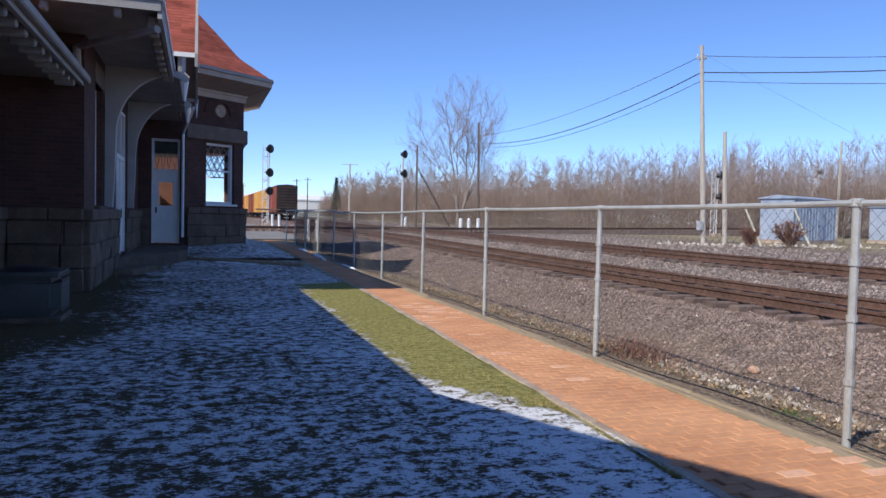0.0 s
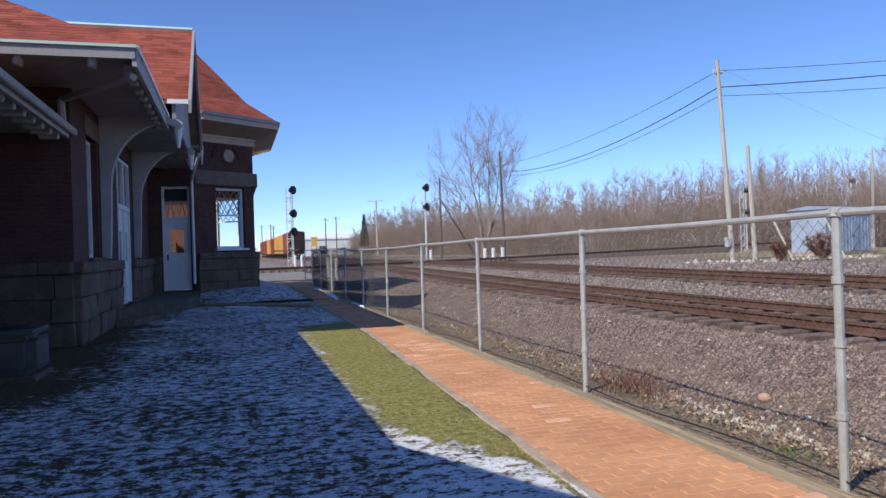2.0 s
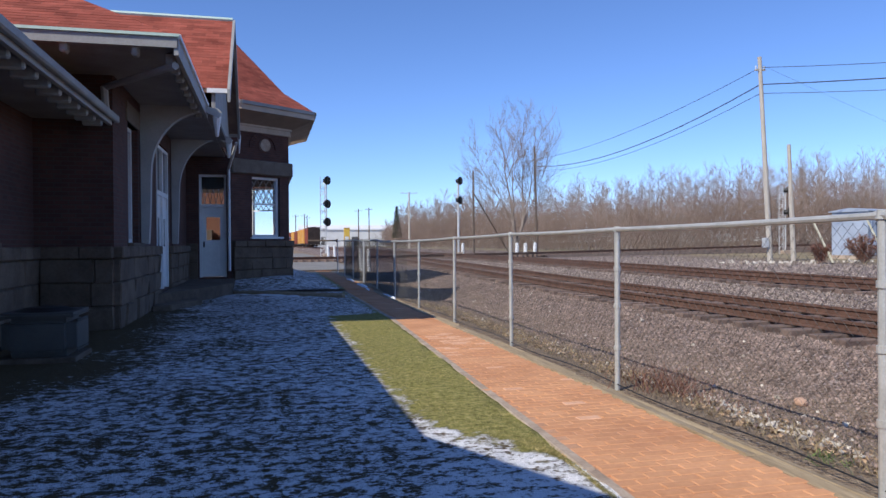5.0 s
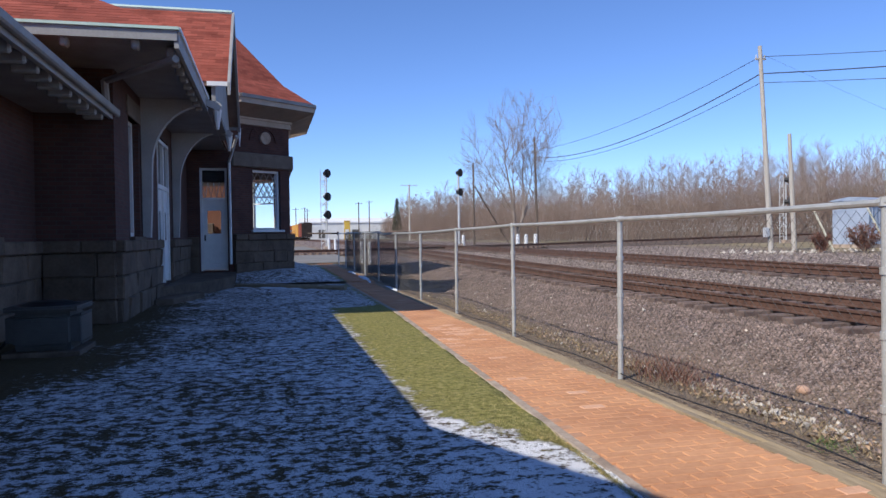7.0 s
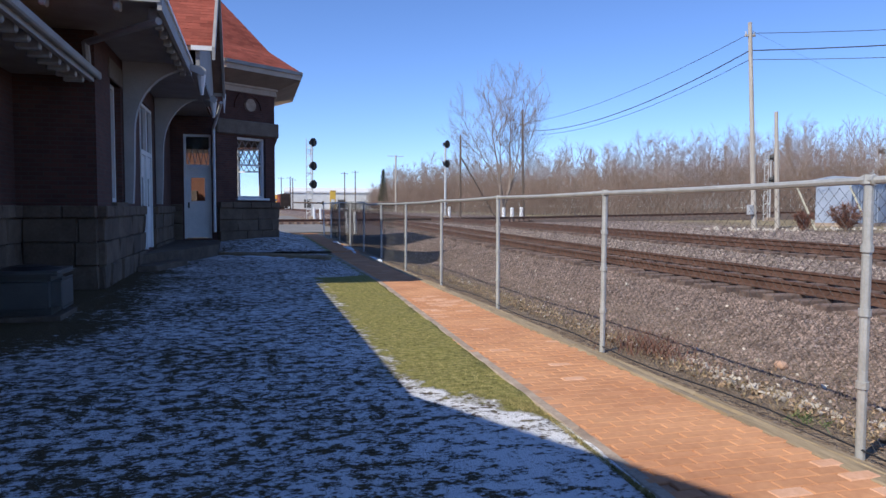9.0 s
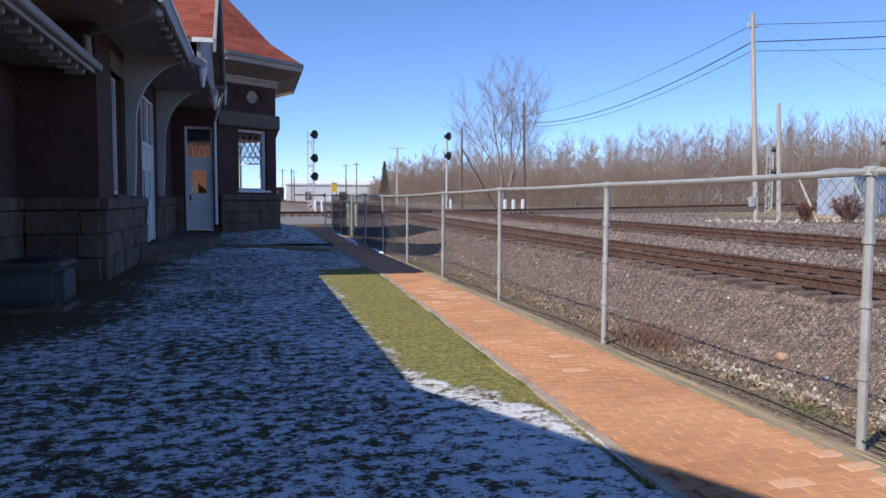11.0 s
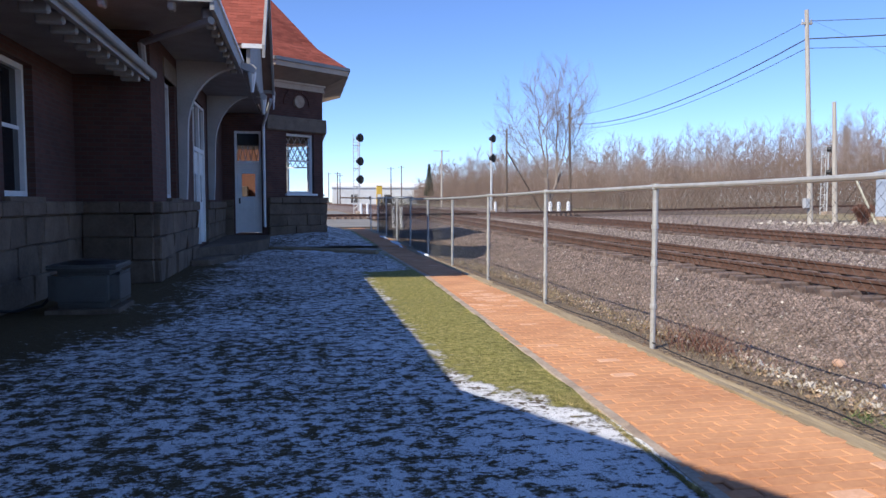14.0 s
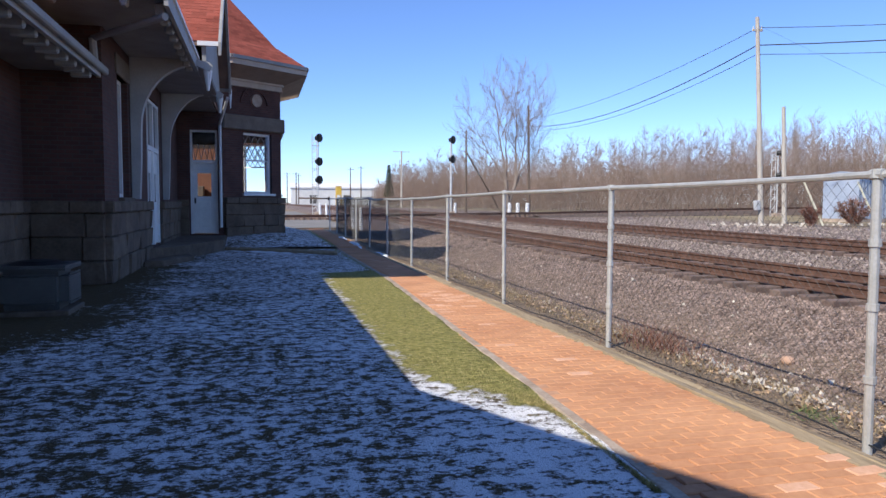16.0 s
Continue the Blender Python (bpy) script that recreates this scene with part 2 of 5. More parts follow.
DARKPOLE = speckled("brown_pole_wood", (0.09, 0.065, 0.05), (0.17, 0.13, 0.10), 2.0, 12.0, 0.9, stretch=(8, 8, 0.5), relief=0.4)
CABLE = speckled("black_cable", (0.03, 0.03, 0.035), (0.06, 0.06, 0.065), 2.0, 12.0, 0.6, relief=0.0)
BARK = speckled("grey_brown_bark", (0.15, 0.115, 0.0925), (0.27, 0.222, 0.185), 1.0, 10.0, 0.95, relief=0.0)
TWIG = speckled("winter_twigs", (0.15, 0.105, 0.083), (0.285, 0.215, 0.175), 0.15, 1.0, 0.95, relief=0.0, vary=0.38, island=True, spec=0.1)
PALETWIG = speckled("pale_grey_twigs", (0.21, 0.17, 0.145), (0.37, 0.32, 0.285), 0.12, 1.0, 0.95, relief=0.0, vary=0.3, island=True, spec=0.1)
PALEBARK = speckled("pale_grey_bark", (0.20, 0.165, 0.14), (0.42, 0.38, 0.34), 0.2, 4.0, 0.95, relief=0.0, vary=0.35, island=True, spec=0.1)
NEEDLES = speckled("dark_needles", (0.04, 0.05, 0.03), (0.08, 0.095, 0.06), 0.5, 4.0, 0.9, relief=0.0, vary=0.3, island=True, spec=0.1)
BRUSH = speckled("russet_brush", (0.16, 0.075, 0.055), (0.28, 0.15, 0.11), 0.8, 6.0, 0.95, relief=0.0, vary=0.3, island=True, spec=0.1)
SHED = speckled("grey_blue_sheet_metal", (0.302, 0.342, 0.412), (0.396, 0.441, 0.521), 0.8, 12.0, 0.5, 0.2, relief=0.1)
GUARD = speckled("dull_yellow_guy_guard", (0.473, 0.448, 0.33), (0.63, 0.605, 0.48), 3.0, 20.0, 0.7, relief=0.1)
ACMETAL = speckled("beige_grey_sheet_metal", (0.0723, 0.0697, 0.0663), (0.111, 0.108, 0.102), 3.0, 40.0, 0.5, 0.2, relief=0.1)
CARRED = speckled("oxide_red_boxcar", (0.17, 0.042, 0.026), (0.28, 0.075, 0.045), 0.6, 8.0, 0.75, relief=0.1)
CARORANGE = speckled("faded_orange_boxcar", (0.46, 0.235, 0.05), (0.64, 0.37, 0.09), 0.5, 8.0, 0.7, relief=0.1)
CARDARK = speckled("sooty_boxcar_end", (0.022, 0.016, 0.014), (0.055, 0.038, 0.032), 0.8, 8.0, 0.8, relief=0.1)
CARSILVER = speckled("pale_sheet_steel", (0.58, 0.58, 0.56), (0.72, 0.72, 0.70), 0.3, 5.0, 0.6, 0.1, relief=0.1)
CARYELLOW = speckled("machine_yellow", (0.55, 0.36, 0.05), (0.68, 0.46, 0.08), 0.3, 5.0, 0.6, relief=0.1)
ASPHALT = speckled("pale_worn_asphalt", (0.16, 0.15, 0.135), (0.24, 0.225, 0.205), 0.7, 40.0, 0.9)


def glass_material(name, tint):
    m, nt, b = material(name, 0.03, 0.0, 0.9)
    b.inputs["Base Color"].default_value = (*tint, 1)
    vec = coords(nt)
    bump(nt, b, noise_tex(nt, vec, 3.0), 0.03, 0.01)
    return m


def clear_glass():
    m, nt, b = material("clear_window_glass", 0.02, 0.0, 0.5)
    b.inputs["Base Color"].default_value = (0.95, 0.97, 0.97, 1)
    b.inputs["Transmission Weight"].default_value = 1.0
    b.inputs["IOR"].default_value = 1.02
    return m


GLASS, CLEAR = glass_material("dark_window_glass", (0.012, 0.014, 0.016)), clear_glass()


# ---- building helpers ----
def mesh(name, bm, mat):
    bmesh.ops.recalc_face_normals(bm, faces=bm.faces)
    me = bpy.data.meshes.new(name)
    bm.to_mesh(me)
    bm.free()
    me.materials.append(mat)
    return me


def part(name, bm, mat, parent=None, label=""):
    """Links a bmesh as one mesh object, under a thing or a part."""
    ob = new(name, mesh(name, bm, mat) if isinstance(bm, bmesh.types.BMesh) else bm)
    ob.parent = parent
    return tagged(ob, label)


def empty(name, m=None):
    ob = new(name)
    if m:
        ob.matrix_basis = m
    return ob


def box(bm, x0, x1, y0, y1, z0, z1, bev=0.0, seg=1):
    vs = [bm.verts.new((x, y, z)) for x in (x0, x1) for y in (y0, y1) for z in (z0, z1)]
    fs = [bm.faces.new([vs[i] for i in f]) for f in ((0, 1, 3, 2), (4, 6, 7, 5), (0, 4, 5, 1), (2, 3, 7, 6), (0, 2, 6, 4), (1, 5, 7, 3))]
    if bev:
        es = {e for f in fs for e in f.edges}
        bmesh.ops.bevel(bm, geom=list(es), offset=bev, segments=seg, affect='EDGES')
    return bm


def boxed(*a, bev=0.0, seg=1):
    return box(bmesh.new(), *a, bev=bev, seg=seg)


def turned(bm, m):
    bm.transform(m)
    return bm


def rod(bm, a, b, r0, r1=None, n=6, cap=True):
    a, b = Vector(a), Vector(b)
    r1 = r0 if r1 is None else r1
    q = (b - a).to_track_quat('Z', 'Y')
    rings = [[bm.verts.new(c + q @ Vector((r * math.cos(t), r * math.sin(t), 0))) for t in (2 * math.pi * k / n for k in range(n))] for c, r in ((a, r0), (b, r1))]
    for k in range(n):
        bm.faces.new((rings[0][k], rings[0][(k + 1) % n], rings[1][(k + 1) % n], rings[1][k]))
    if cap and n > 2:
        bm.faces.new(rings[0][::-1]), bm.faces.new(rings[1])
    return bm


def disc(bm, c, axis, r, depth, n=20):
    axis = Vector(axis).normalized()
    return rod(bm, Vector(c) - axis * depth / 2, Vector(c) + axis * depth / 2, r, r, n)


def prism(bm, outline, depth_vec):
    """A flat polygon given depth."""
    a = [bm.verts.new(p) for p in outline]
    b = [bm.verts.new(Vector(p) + Vector(depth_vec)) for p in outline]
    bm.faces.new(a[::-1]), bm.faces.new(b)
    for k in range(len(a)):
        j = (k + 1) % len(a)
        bm.faces.new((a[k], a[j], b[j], b[k]))
    return bm


def smooth(a, b, v):
    t = min(1.0, max(0.0, (v - a) / (b - a)))
    return t * t * (3 - 2 * t)


# ---- ground ----
def rise(y):
    return 0.05 * smooth(21.2, 21.5, y) + 0.03 * smooth(21.5, 30, y) + 0.15 * smooth(34, 55, y)


def berm(x, y):
    """The ground heaps up a little at the foot of the bay."""
    return 0.26 * smooth(21.5, 25.2, y) * (1 - smooth(0.8, 2.4, x))


def bed_z(y):
    return 0.10 + 0.2 * smooth(12, 40, y)


def ground_z(x, y):
    z = rise(y) - 0.03
    swale = smooth(3.6, 5.0, x) * (1 - smooth(5.4, 7.0, x)) * (1 - 0.8 * smooth(15, 32, y))
    edge = 1 - smooth(15.8, 18, x)
    z += -0.26 * swale + smooth(5.6, 7.2, x) * edge * (bed_z(y) - 0.10 - z) + 0.2 * smooth(10.2, 12.2, x) * edge * (1 - 0.5 * smooth(14, 40, y))
    if 3.6 < x < 30 and y < 60:
        z += 0.03 * noise.noise((x * 1.1, y * 1.1, 0))
    return z


def ground():
    bm = bmesh.new()
    xs = [-3000, -900, -300, -100, -40, -20, -12, -6, -2, 1, 2.2, 2.8, 3.2] + [3.5 + 0.25 * k for k in range(67)] + [21, 23, 26, 30, 36, 45, 60, 90, 150, 300, 900, 3000]
    ys = [-3000, -900, -300, -100, -40, -20, -10, -5, -2] + [0.4 * k for k in range(86)] + [36, 38, 41, 45, 50, 57, 66, 80, 100, 130, 180, 300, 600, 1200, 3000]
    grid = [[bm.verts.new((x, y, ground_z(x, y))) for y in ys] for x in xs]
    for i in range(len(xs) - 1):
        for j in range(len(ys) - 1):
            bm.faces.new((grid[i][j], grid[i + 1][j], grid[i + 1][j + 1], grid[i][j + 1]))
    for f in bm.faces:
        f.smooth = True
    tagged(part("ground", bm, GROUND), "brown ballast stones and dry earth beside the tracks", "ground", kind="structure")
    bm = bmesh.new()
    xs = [-9, -5, -3.6] + [-3.4 + 0.12 * k for k in range(50)]
    ys = [-9, -5, -2] + [-0.4 + 0.15 * k for k in range(146)]
    edge = lambda x, y: min(x, 1.875 + 0.038 * min(y, 13.0) + 0.03 * noise.noise((0, y * 2, 3)))
    grid = [[bm.verts.new((edge(x, y), y, 0.012 * noise.noise((x * 2, y * 2, 0)) + 0.008 * noise.noise((x * 9, y * 9, 5)) - (0.012 if x == xs[-1] else 0))) for y in ys] for x in xs]
    for i in range(len(xs) - 1):
        for j in range(len(ys) - 1):
            bm.faces.new((grid[i][j], grid[i + 1][j], grid[i + 1][j + 1], grid[i][j + 1]))
    for f in bm.faces:
        f.smooth = True
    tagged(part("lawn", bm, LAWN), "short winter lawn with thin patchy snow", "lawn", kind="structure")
    bm = bmesh.new()
    grid = [[bm.verts.new((x, y, rise(y) + berm(x, y) + 0.012)) for y in [21.5 + 0.5 * k for k in range(24)]] for x in (-6, -3, -1, 0, 0.5, 1, 1.5, 2, 2.42)]
    for i in range(8):
        for j in range(23):
            bm.faces.new((grid[i][j], grid[i + 1][j], grid[i + 1][j + 1], grid[i][j + 1]))
    tagged(part("upper_lawn", bm, LAWN), "snow-dusted strip of lawn beyond the timber edging", "lawn", kind="structure")


ground()


# ---- station building ----
def shingles(name, polys, parent, tab=0.30, course=0.15):
    """Roof planes, laid in courses of single tabs. Each poly: corners, the first two along the eave."""
    rnd = random.Random(5)
    verts, faces = [], []

    def clip(pts, k, lim, keep_less):
        out = []
        for i in range(len(pts)):
            a, b = pts[i], pts[(i + 1) % len(pts)]
            ina, inb = (a[k] <= lim) == keep_less, (b[k] <= lim) == keep_less
            if ina:
                out.append(a)
            if ina != inb:
                f = (lim - a[k]) / (b[k] - a[k])
                out.append((a[0] + f * (b[0] - a[0]), a[1] + f * (b[1] - a[1])))
        return out

    for poly in polys:
        p = [Vector(q) for q in poly]
        u = (p[1] - p[0]).normalized()
        n = u.cross(p[2] - p[0]).normalized()
        if n.z < 0:
            n = -n
        v = n.cross(u)
        if v.z < 0:
            v = -v
        flat = [((q - p[0]).dot(u), (q - p[0]).dot(v)) for q in p]
        top = max(f[1] for f in flat)
        rows = int(top / course) + 1
        for r in range(rows):
            strip = clip(clip(flat, 1, r * course, False), 1, (r + 1) * course, True)
            if len(strip) < 3:
                continue
            lo, hi = min(s[0] for s in strip), max(s[0] for s in strip)
            c = math.floor(lo / tab) * tab + (r % 2) * tab / 2 - tab / 2
            while c < hi:
                cell = clip(clip(strip, 0, c + 0.0015, False), 0, c + tab - 0.0015, True)
                lift = 0.007 + rnd.random() * 0.004
                if len(cell) >= 3:
                    k = len(verts)
                    for a, b in cell:
                        low = b - r * course < course * 0.5
                        verts.append(p[0] + u * a + v * (b - (0.02 if low else 0)) + n * (lift if low else 0.006))
                    faces.append(list(range(k, k + len(cell))))
                    lows = [k + i for i, (a, b) in enumerate(cell) if b - r * course < 1e-4]
                    if len(lows) == 2:
                        q = len(verts)
                        verts.extend((verts[lows[0]] - n * lift, verts[lows[1]] - n * lift))
                        faces.append([lows[0], lows[1], q + 1, q])
                c += tab
    me = bpy.data.meshes.new(name)
    me.from_pydata([tuple(x) for x in verts], [], faces)
    me.materials.append(SHINGLE)
    return tagged(part(name, me, None, parent), "weathered red asphalt shingles", kind="stuff")


def slab(poly, thick):
    """A roof plane with thickness, hanging below the given corners."""
    return prism(bmesh.new(), [Vector(p) - Vector((0, 0, thick)) for p in poly], (0, 0, thick - 0.004))


def stone_base(parent, m, length, top=1.36, foot=0.0, seed=1, proud=0.09):
    """Rock-faced stone courses along a wall, in the wall's own space: x along, -y outwards."""
    rnd = random.Random(seed)
    z, rows = foot, 4
    h = (top - 0.2 - foot) / (rows - 1)
    for r in range(rows):
        hh = 0.2 if r == rows - 1 else h
        x = 0.0
        while x < length - 0.02:
            w = min(rnd.uniform(0.45, 0.85), length - x)
            if length - x - w < 0.2:
                w = length - x
            out = proud + (0.05 if r == rows - 1 else rnd.uniform(-0.015, 0.02))
            bm = boxed(x + 0.003, x + w - 0.003, -out, 0.05, z + 0.003, z + hh - 0.003, bev=0.02)
            if r < rows - 1:
                for vert in bm.verts:
                    if vert.co.y < 0:
                        vert.co.y += rnd.uniform(-0.025, 0.02)
            part("stone", turned(bm, m), STONE, parent)
            x += w
        z += hh


def wall_with_holes(m, length, height, thick, holes, foot=-0.1):
    """A wall in its own space (x along, y inwards, z up) with openings (x0, x1, z0, z1) cut through it."""
    bm = bmesh.new()
    xs = sorted({0.0, length, *(h[0] for h in holes), *(h[1] for h in holes)})
    for a, b in zip(xs, xs[1:]):
        z = foot
        for h in sorted((h for h in holes if h[0] <= a and b <= h[1]), key=lambda h: h[2]):
            if h[2] > z:
                box(bm, a, b, 0, thick, z, h[2])
            z = h[3]
        if z < height:
            box(bm, a, b, 0, thick, z, height)
    bmesh.ops.remove_doubles(bm, verts=bm.verts, dist=0.0005)
    return turned(bm, m)


def window(parent, m, w, h, lattice=False, pane_mat=None, depth=0.14):
    """A sash window in its opening: x along from 0, z up from 0, -y outwards."""
    top = part("window", turned(frame_bm(w, h, depth), m), WHITE, parent)
    part("sill", turned(boxed(-0.08, w + 0.08, depth - 0.24, depth + 0.05, -0.07, 0.0, bev=0.01), m), STONE if not lattice else WHITE, top)
    split = h * (0.52 if not lattice else 0.55)
    part("meeting_rail", turned(boxed(0.075, w - 0.075, depth + 0.02, depth + 0.07, split - 0.025, split + 0.025), m), WHITE, top)
    part("pane", turned(boxed(0.07, w - 0.07, depth + 0.035, depth + 0.041, 0.07, split), m), pane_mat or GLASS, top)
    part("pane", turned(boxed(0.07, w - 0.07, depth + 0.045, depth + 0.051, split, h - 0.07), m), pane_mat or GLASS, top)
    if lattice:
        n, z0, z1 = 4, split + 0.02, h - 0.07
        step = (w - 0.14) / n
        for k in range(n):
            x0 = 0.07 + k * step
            for a, b in (((x0, z0), (x0 + step, (z0 + z1) / 2)), ((x0 + step, z0), (x0, (z0 + z1) / 2)), ((x0, (z0 + z1) / 2), (x0 + step, z1)), ((x0 + step, (z0 + z1) / 2), (x0, z1))):
                bar = rod(bmesh.new(), (a[0], depth + 0.03, a[1]), (b[0], depth + 0.03, b[1]), 0.016, n=4)
                part("lattice_bar", turned(bar, m), SOFFIT, top)
    return top


def frame_bm(w, h, depth):
    bm = bmesh.new()
    for a in ((0, 0.075, 0, h), (w - 0.075, w, 0, h), (0.075, w - 0.075, 0, 0.075), (0.075, w - 0.075, h - 0.075, h)):
        box(bm, a[0], a[1], depth - 0.03, depth + 0.09, a[2], a[3])
    return bm


def panel_door(parent, m, w, h, name="door", transom=0.0, glass=(0.45, 0.75), pane_mat=None):
    """A white door with a glazed upper panel, its frame and transom light."""
    fr = bmesh.new()
    full = h + transom
    for a in ((0, 0.07, 0, full), (w - 0.07, w, 0, full), (0.07, w - 0.07, full - 0.07, full)):
        box(fr, a[0], a[1], 0.08, 0.24, a[2], a[3])
    if transom:
        box(fr, 0.07, w - 0.07, 0.08, 0.22, h - 0.05, h + 0.05)
    d = part(name, turned(fr, m), WHITE, parent, "white painted glazed door with a transom")
    leaf = bmesh.new()
    a, b, z0, z1 = 0.075, w - 0.075, h * glass[0], h * glass[1]
    for q in ((a, b, 0.02, z0), (a, b, z1, h - 0.055), (a, a + 0.13, z0, z1), (b - 0.13, b, z0, z1)):
        box(leaf, q[0], q[1], 0.13, 0.18, q[2], q[3])
    box(leaf, a + 0.16, b - 0.16, 0.122, 0.135, 0.22, z0 - 0.16, bev=0.008)
    part("leaf", turned(leaf, m), WHITE, d)
    part("pane", turned(boxed(a + 0.12, b - 0.12, 0.15, 0.156, z0, z1), m), pane_mat or GLASS, d)
    if transom:
        part("transom_pane", turned(boxed(0.07, w - 0.07, 0.15, 0.156, h + 0.05, full - 0.07), m), pane_mat or GLASS, d)
    if pane_mat:
        n, lo, hi = 4, h + 0.06, h + 0.05 + (transom - 0.12) * 0.55
        step = (w - 0.14) / n
        for k in range(n):
            for x0, x1 in ((0, 0.5), (1, 0.5)):
                bar = rod(bmesh.new(), (0.07 + (k + x0) * step, 0.17, hi), (0.07 + (k + x1) * step, 0.17, lo), 0.012, n=4)
                part("lattice_bar", turned(bar, m), BRACKET, d)
        # added black sheet in place of the unlit room seen through the upper transom
        part("blind", turned(boxed(0.07, w - 0.07, 0.2, 0.21, hi, full - 0.07), m), BLACK, d, "black sheet standing for the dark room behind the transom")
    kn = bmesh.new()
    box(kn, a + 0.03, a + 0.08, 0.118, 0.13, h * 0.42, h * 0.5)
    disc(kn, (a + 0.055, 0.10, h * 0.46), (0, 1, 0), 0.028, 0.06, 10)
    part("door_handle", turned(kn, m), BLACK, d, "black door knob and plate")
    return d


def station():
    st = tagged(empty("station_building"), "old brick and stone depot with red shingle roofs", "station building")
    R = Matrix.Rotation
    east = lambda x, y: Matrix.Translation((x, y, 0)) @ R(radians(90), 4, 'Z')      # wall facing +x, running along +y
    south = lambda x, y: Matrix.Translation((x, y, 0))                              # wall facing -y, running along +x
    # low wing
    part("wall", wall_with_holes(east(-3.4, -8), 20.97, 3.75, 0.35, [(18.05, 19.15, 1.42, 3.2), (14.2, 15.3, 1.42, 3.2)]), BRICK, st, "dark red brick wall")
    stone_base(st, east(-3.4, 0), 12.97, seed=2)
    for y in (10.05, 6.2):
        window(st, east(-3.4, y) @ Matrix.Translation((0, 0, 1.42)), 1.1, 1.78)
    part("wall", boxed(-3.9, -2.57, 12.97, 13.3, -0.1, 4.9), BRICK, st)
    stone_base(st, south(-3.3, 12.97), 1.08, seed=3)
    # tall block with the arched porch
    front = east(-2.22, 12.97)
    part("wall", wall_with_holes(front, 11.09, 5.0, 0.35, [(1.3, 2.35, 1.42, 3.6), (4.75, 6.65, 0.33, 3.75)]), BRICK, st)
    stone_base(st, front, 4.7, seed=4)
    stone_base(st, front @ Matrix.Translation((6.7, 0, 0)), 4.39, seed=5)
    window(st, front @ Matrix.Translation((1.3, 0, 1.42)), 1.05, 2.18)
    part("lintel", turned(boxed(1.15, 2.5, -0.03, 0.1, 3.6, 3.95, bev=0.01), front), BELT, st, "smooth stone lintel")
    dd = front @ Matrix.Translation((4.75, -0.1, 0.33))
    panel_door(st, dd, 0.95, 2.25, "door", 1.1)
    panel_door(st, dd @ Matrix.Translation((0.95, 0, 0)), 0.95, 2.25, "door", 1.1)
    part("wall", wall_with_holes(south(-2.22, 24.06), 1.37, 6.0, 0.35, [(0.38, 1.2, 0.35, 3.58)]), BRICK, st)
    stone_base(st, south(-2.22, 24.06), 0.34, 1.42, seed=6)
    panel_door(st, south(-1.84, 24.06) @ Matrix.Translation((0, 0, 0.35)), 0.82, 2.25, "door", 0.98, (0.52, 0.84), CLEAR)
    part("inner_wall", boxed(-3.9, -1.0, 30.2, 30.3, 0.3, 3.42), ORANGE, st, "warm orange plaster inside the bay")
    part("inner_wall", boxed(-3.9, -1.0, 30.2, 30.3, 3.424, 5.2), CARDARK, st)
    # added part ceiling: hides the sunlit upper wall behind the bay windows
    part("added_dark_ceiling", boxed(-0.95, 0.58, 25.5, 29.25, 3.6, 3.68), CARDARK, st, "dark board added to hide the sunlit wall inside the bay")
    part("cupboard", boxed(-2.35, -1.82, 29.5, 30.15, 0.3, 1.95, bev=0.02), DARKPOLE, st, "dark cupboard inside")
    part("floor", boxed(-3.9, 0.6, 24.5, 30.2, 0.2, 0.3), UNDER, st, "worn board floor inside")
    # angled bay: faces run clockwise round the tower
    pts = [(-0.85, 24.06), (0.95, 25.4), (0.95, 29.3), (-0.85, 30.64), (-3.0, 30.64)]
    for k, (a, b) in enumerate(zip(pts, pts[1:])):
        ln = math.dist(a, b)
        ang = math.atan2(b[1] - a[1], b[0] - a[0])
        m = Matrix.Translation((*a, 0)) @ R(ang, 4, 'Z')
        wx = {0: (0.76, 1.87), 1: (1.4, 2.5), 2: (0.37, 1.48)}.get(k)
        part("wall", wall_with_holes(m, ln, 5.35, 0.3, [(wx[0], wx[1], 1.62, 3.58)] if wx else []), BRICK, st)
        stone_base(st, m, ln + (0.08 if k == 0 else 0), 1.5, 0.2, seed=8 + k, proud=0.12)
        part("belt_course", turned(boxed(-0.04, ln + 0.1, -0.12, 0.02, 3.64, 4.1, bev=0.03), m), BELT, st, "rock-faced stone belt course")
        if wx:
            window(st, m @ Matrix.Translation((wx[0], 0, 1.62)), wx[1] - wx[0], 1.96, True, CLEAR)
        part("frieze_board", turned(boxed(-0.02, ln + 0.04, -0.07, -0.003, 5.0, 5.3, bev=0.015), m), LIT_CREAM, st, "cream painted frieze board")
        part("crown_moulding", turned(boxed(-0.04, ln + 0.06, -0.12, -0.073, 5.16, 5.3, bev=0.02), m), LIT_CREAM, st)
        if k == 0:
            bm = disc(bmesh.new(), (1.25, -0.03, 4.62), (0, 1, 0), 0.2, 0.1, 28)
            part("medallion", turned(bm, m), CONCRETE, st, "round pale stone medallion")
            arch = bmesh.new()
            for i in range(14):
                t0, t1 = math.pi * i / 14, math.pi * (i + 1) / 14 - 0.02
                ring = [(1.25 + r * math.cos(t), -0.04, 4.5 + r * math.sin(t)) for r, t in ((0.42, t0), (0.6, t0), (0.6, t1), (0.42, t1))]
                prism(arch, ring, (0, 0.06, 0))
            part("brick_arch", turned(arch, m), BRICK, st, "blind brick arch")
    # tower roof, with a flared eave
    eave = [(-4.2, 23.1), (-0.5, 23.1), (1.8, 24.85), (1.8, 29.9), (-0.5, 31.6), (-4.2, 31.6)]
    apex = Vector((-1.5, 27.4, 9.3))
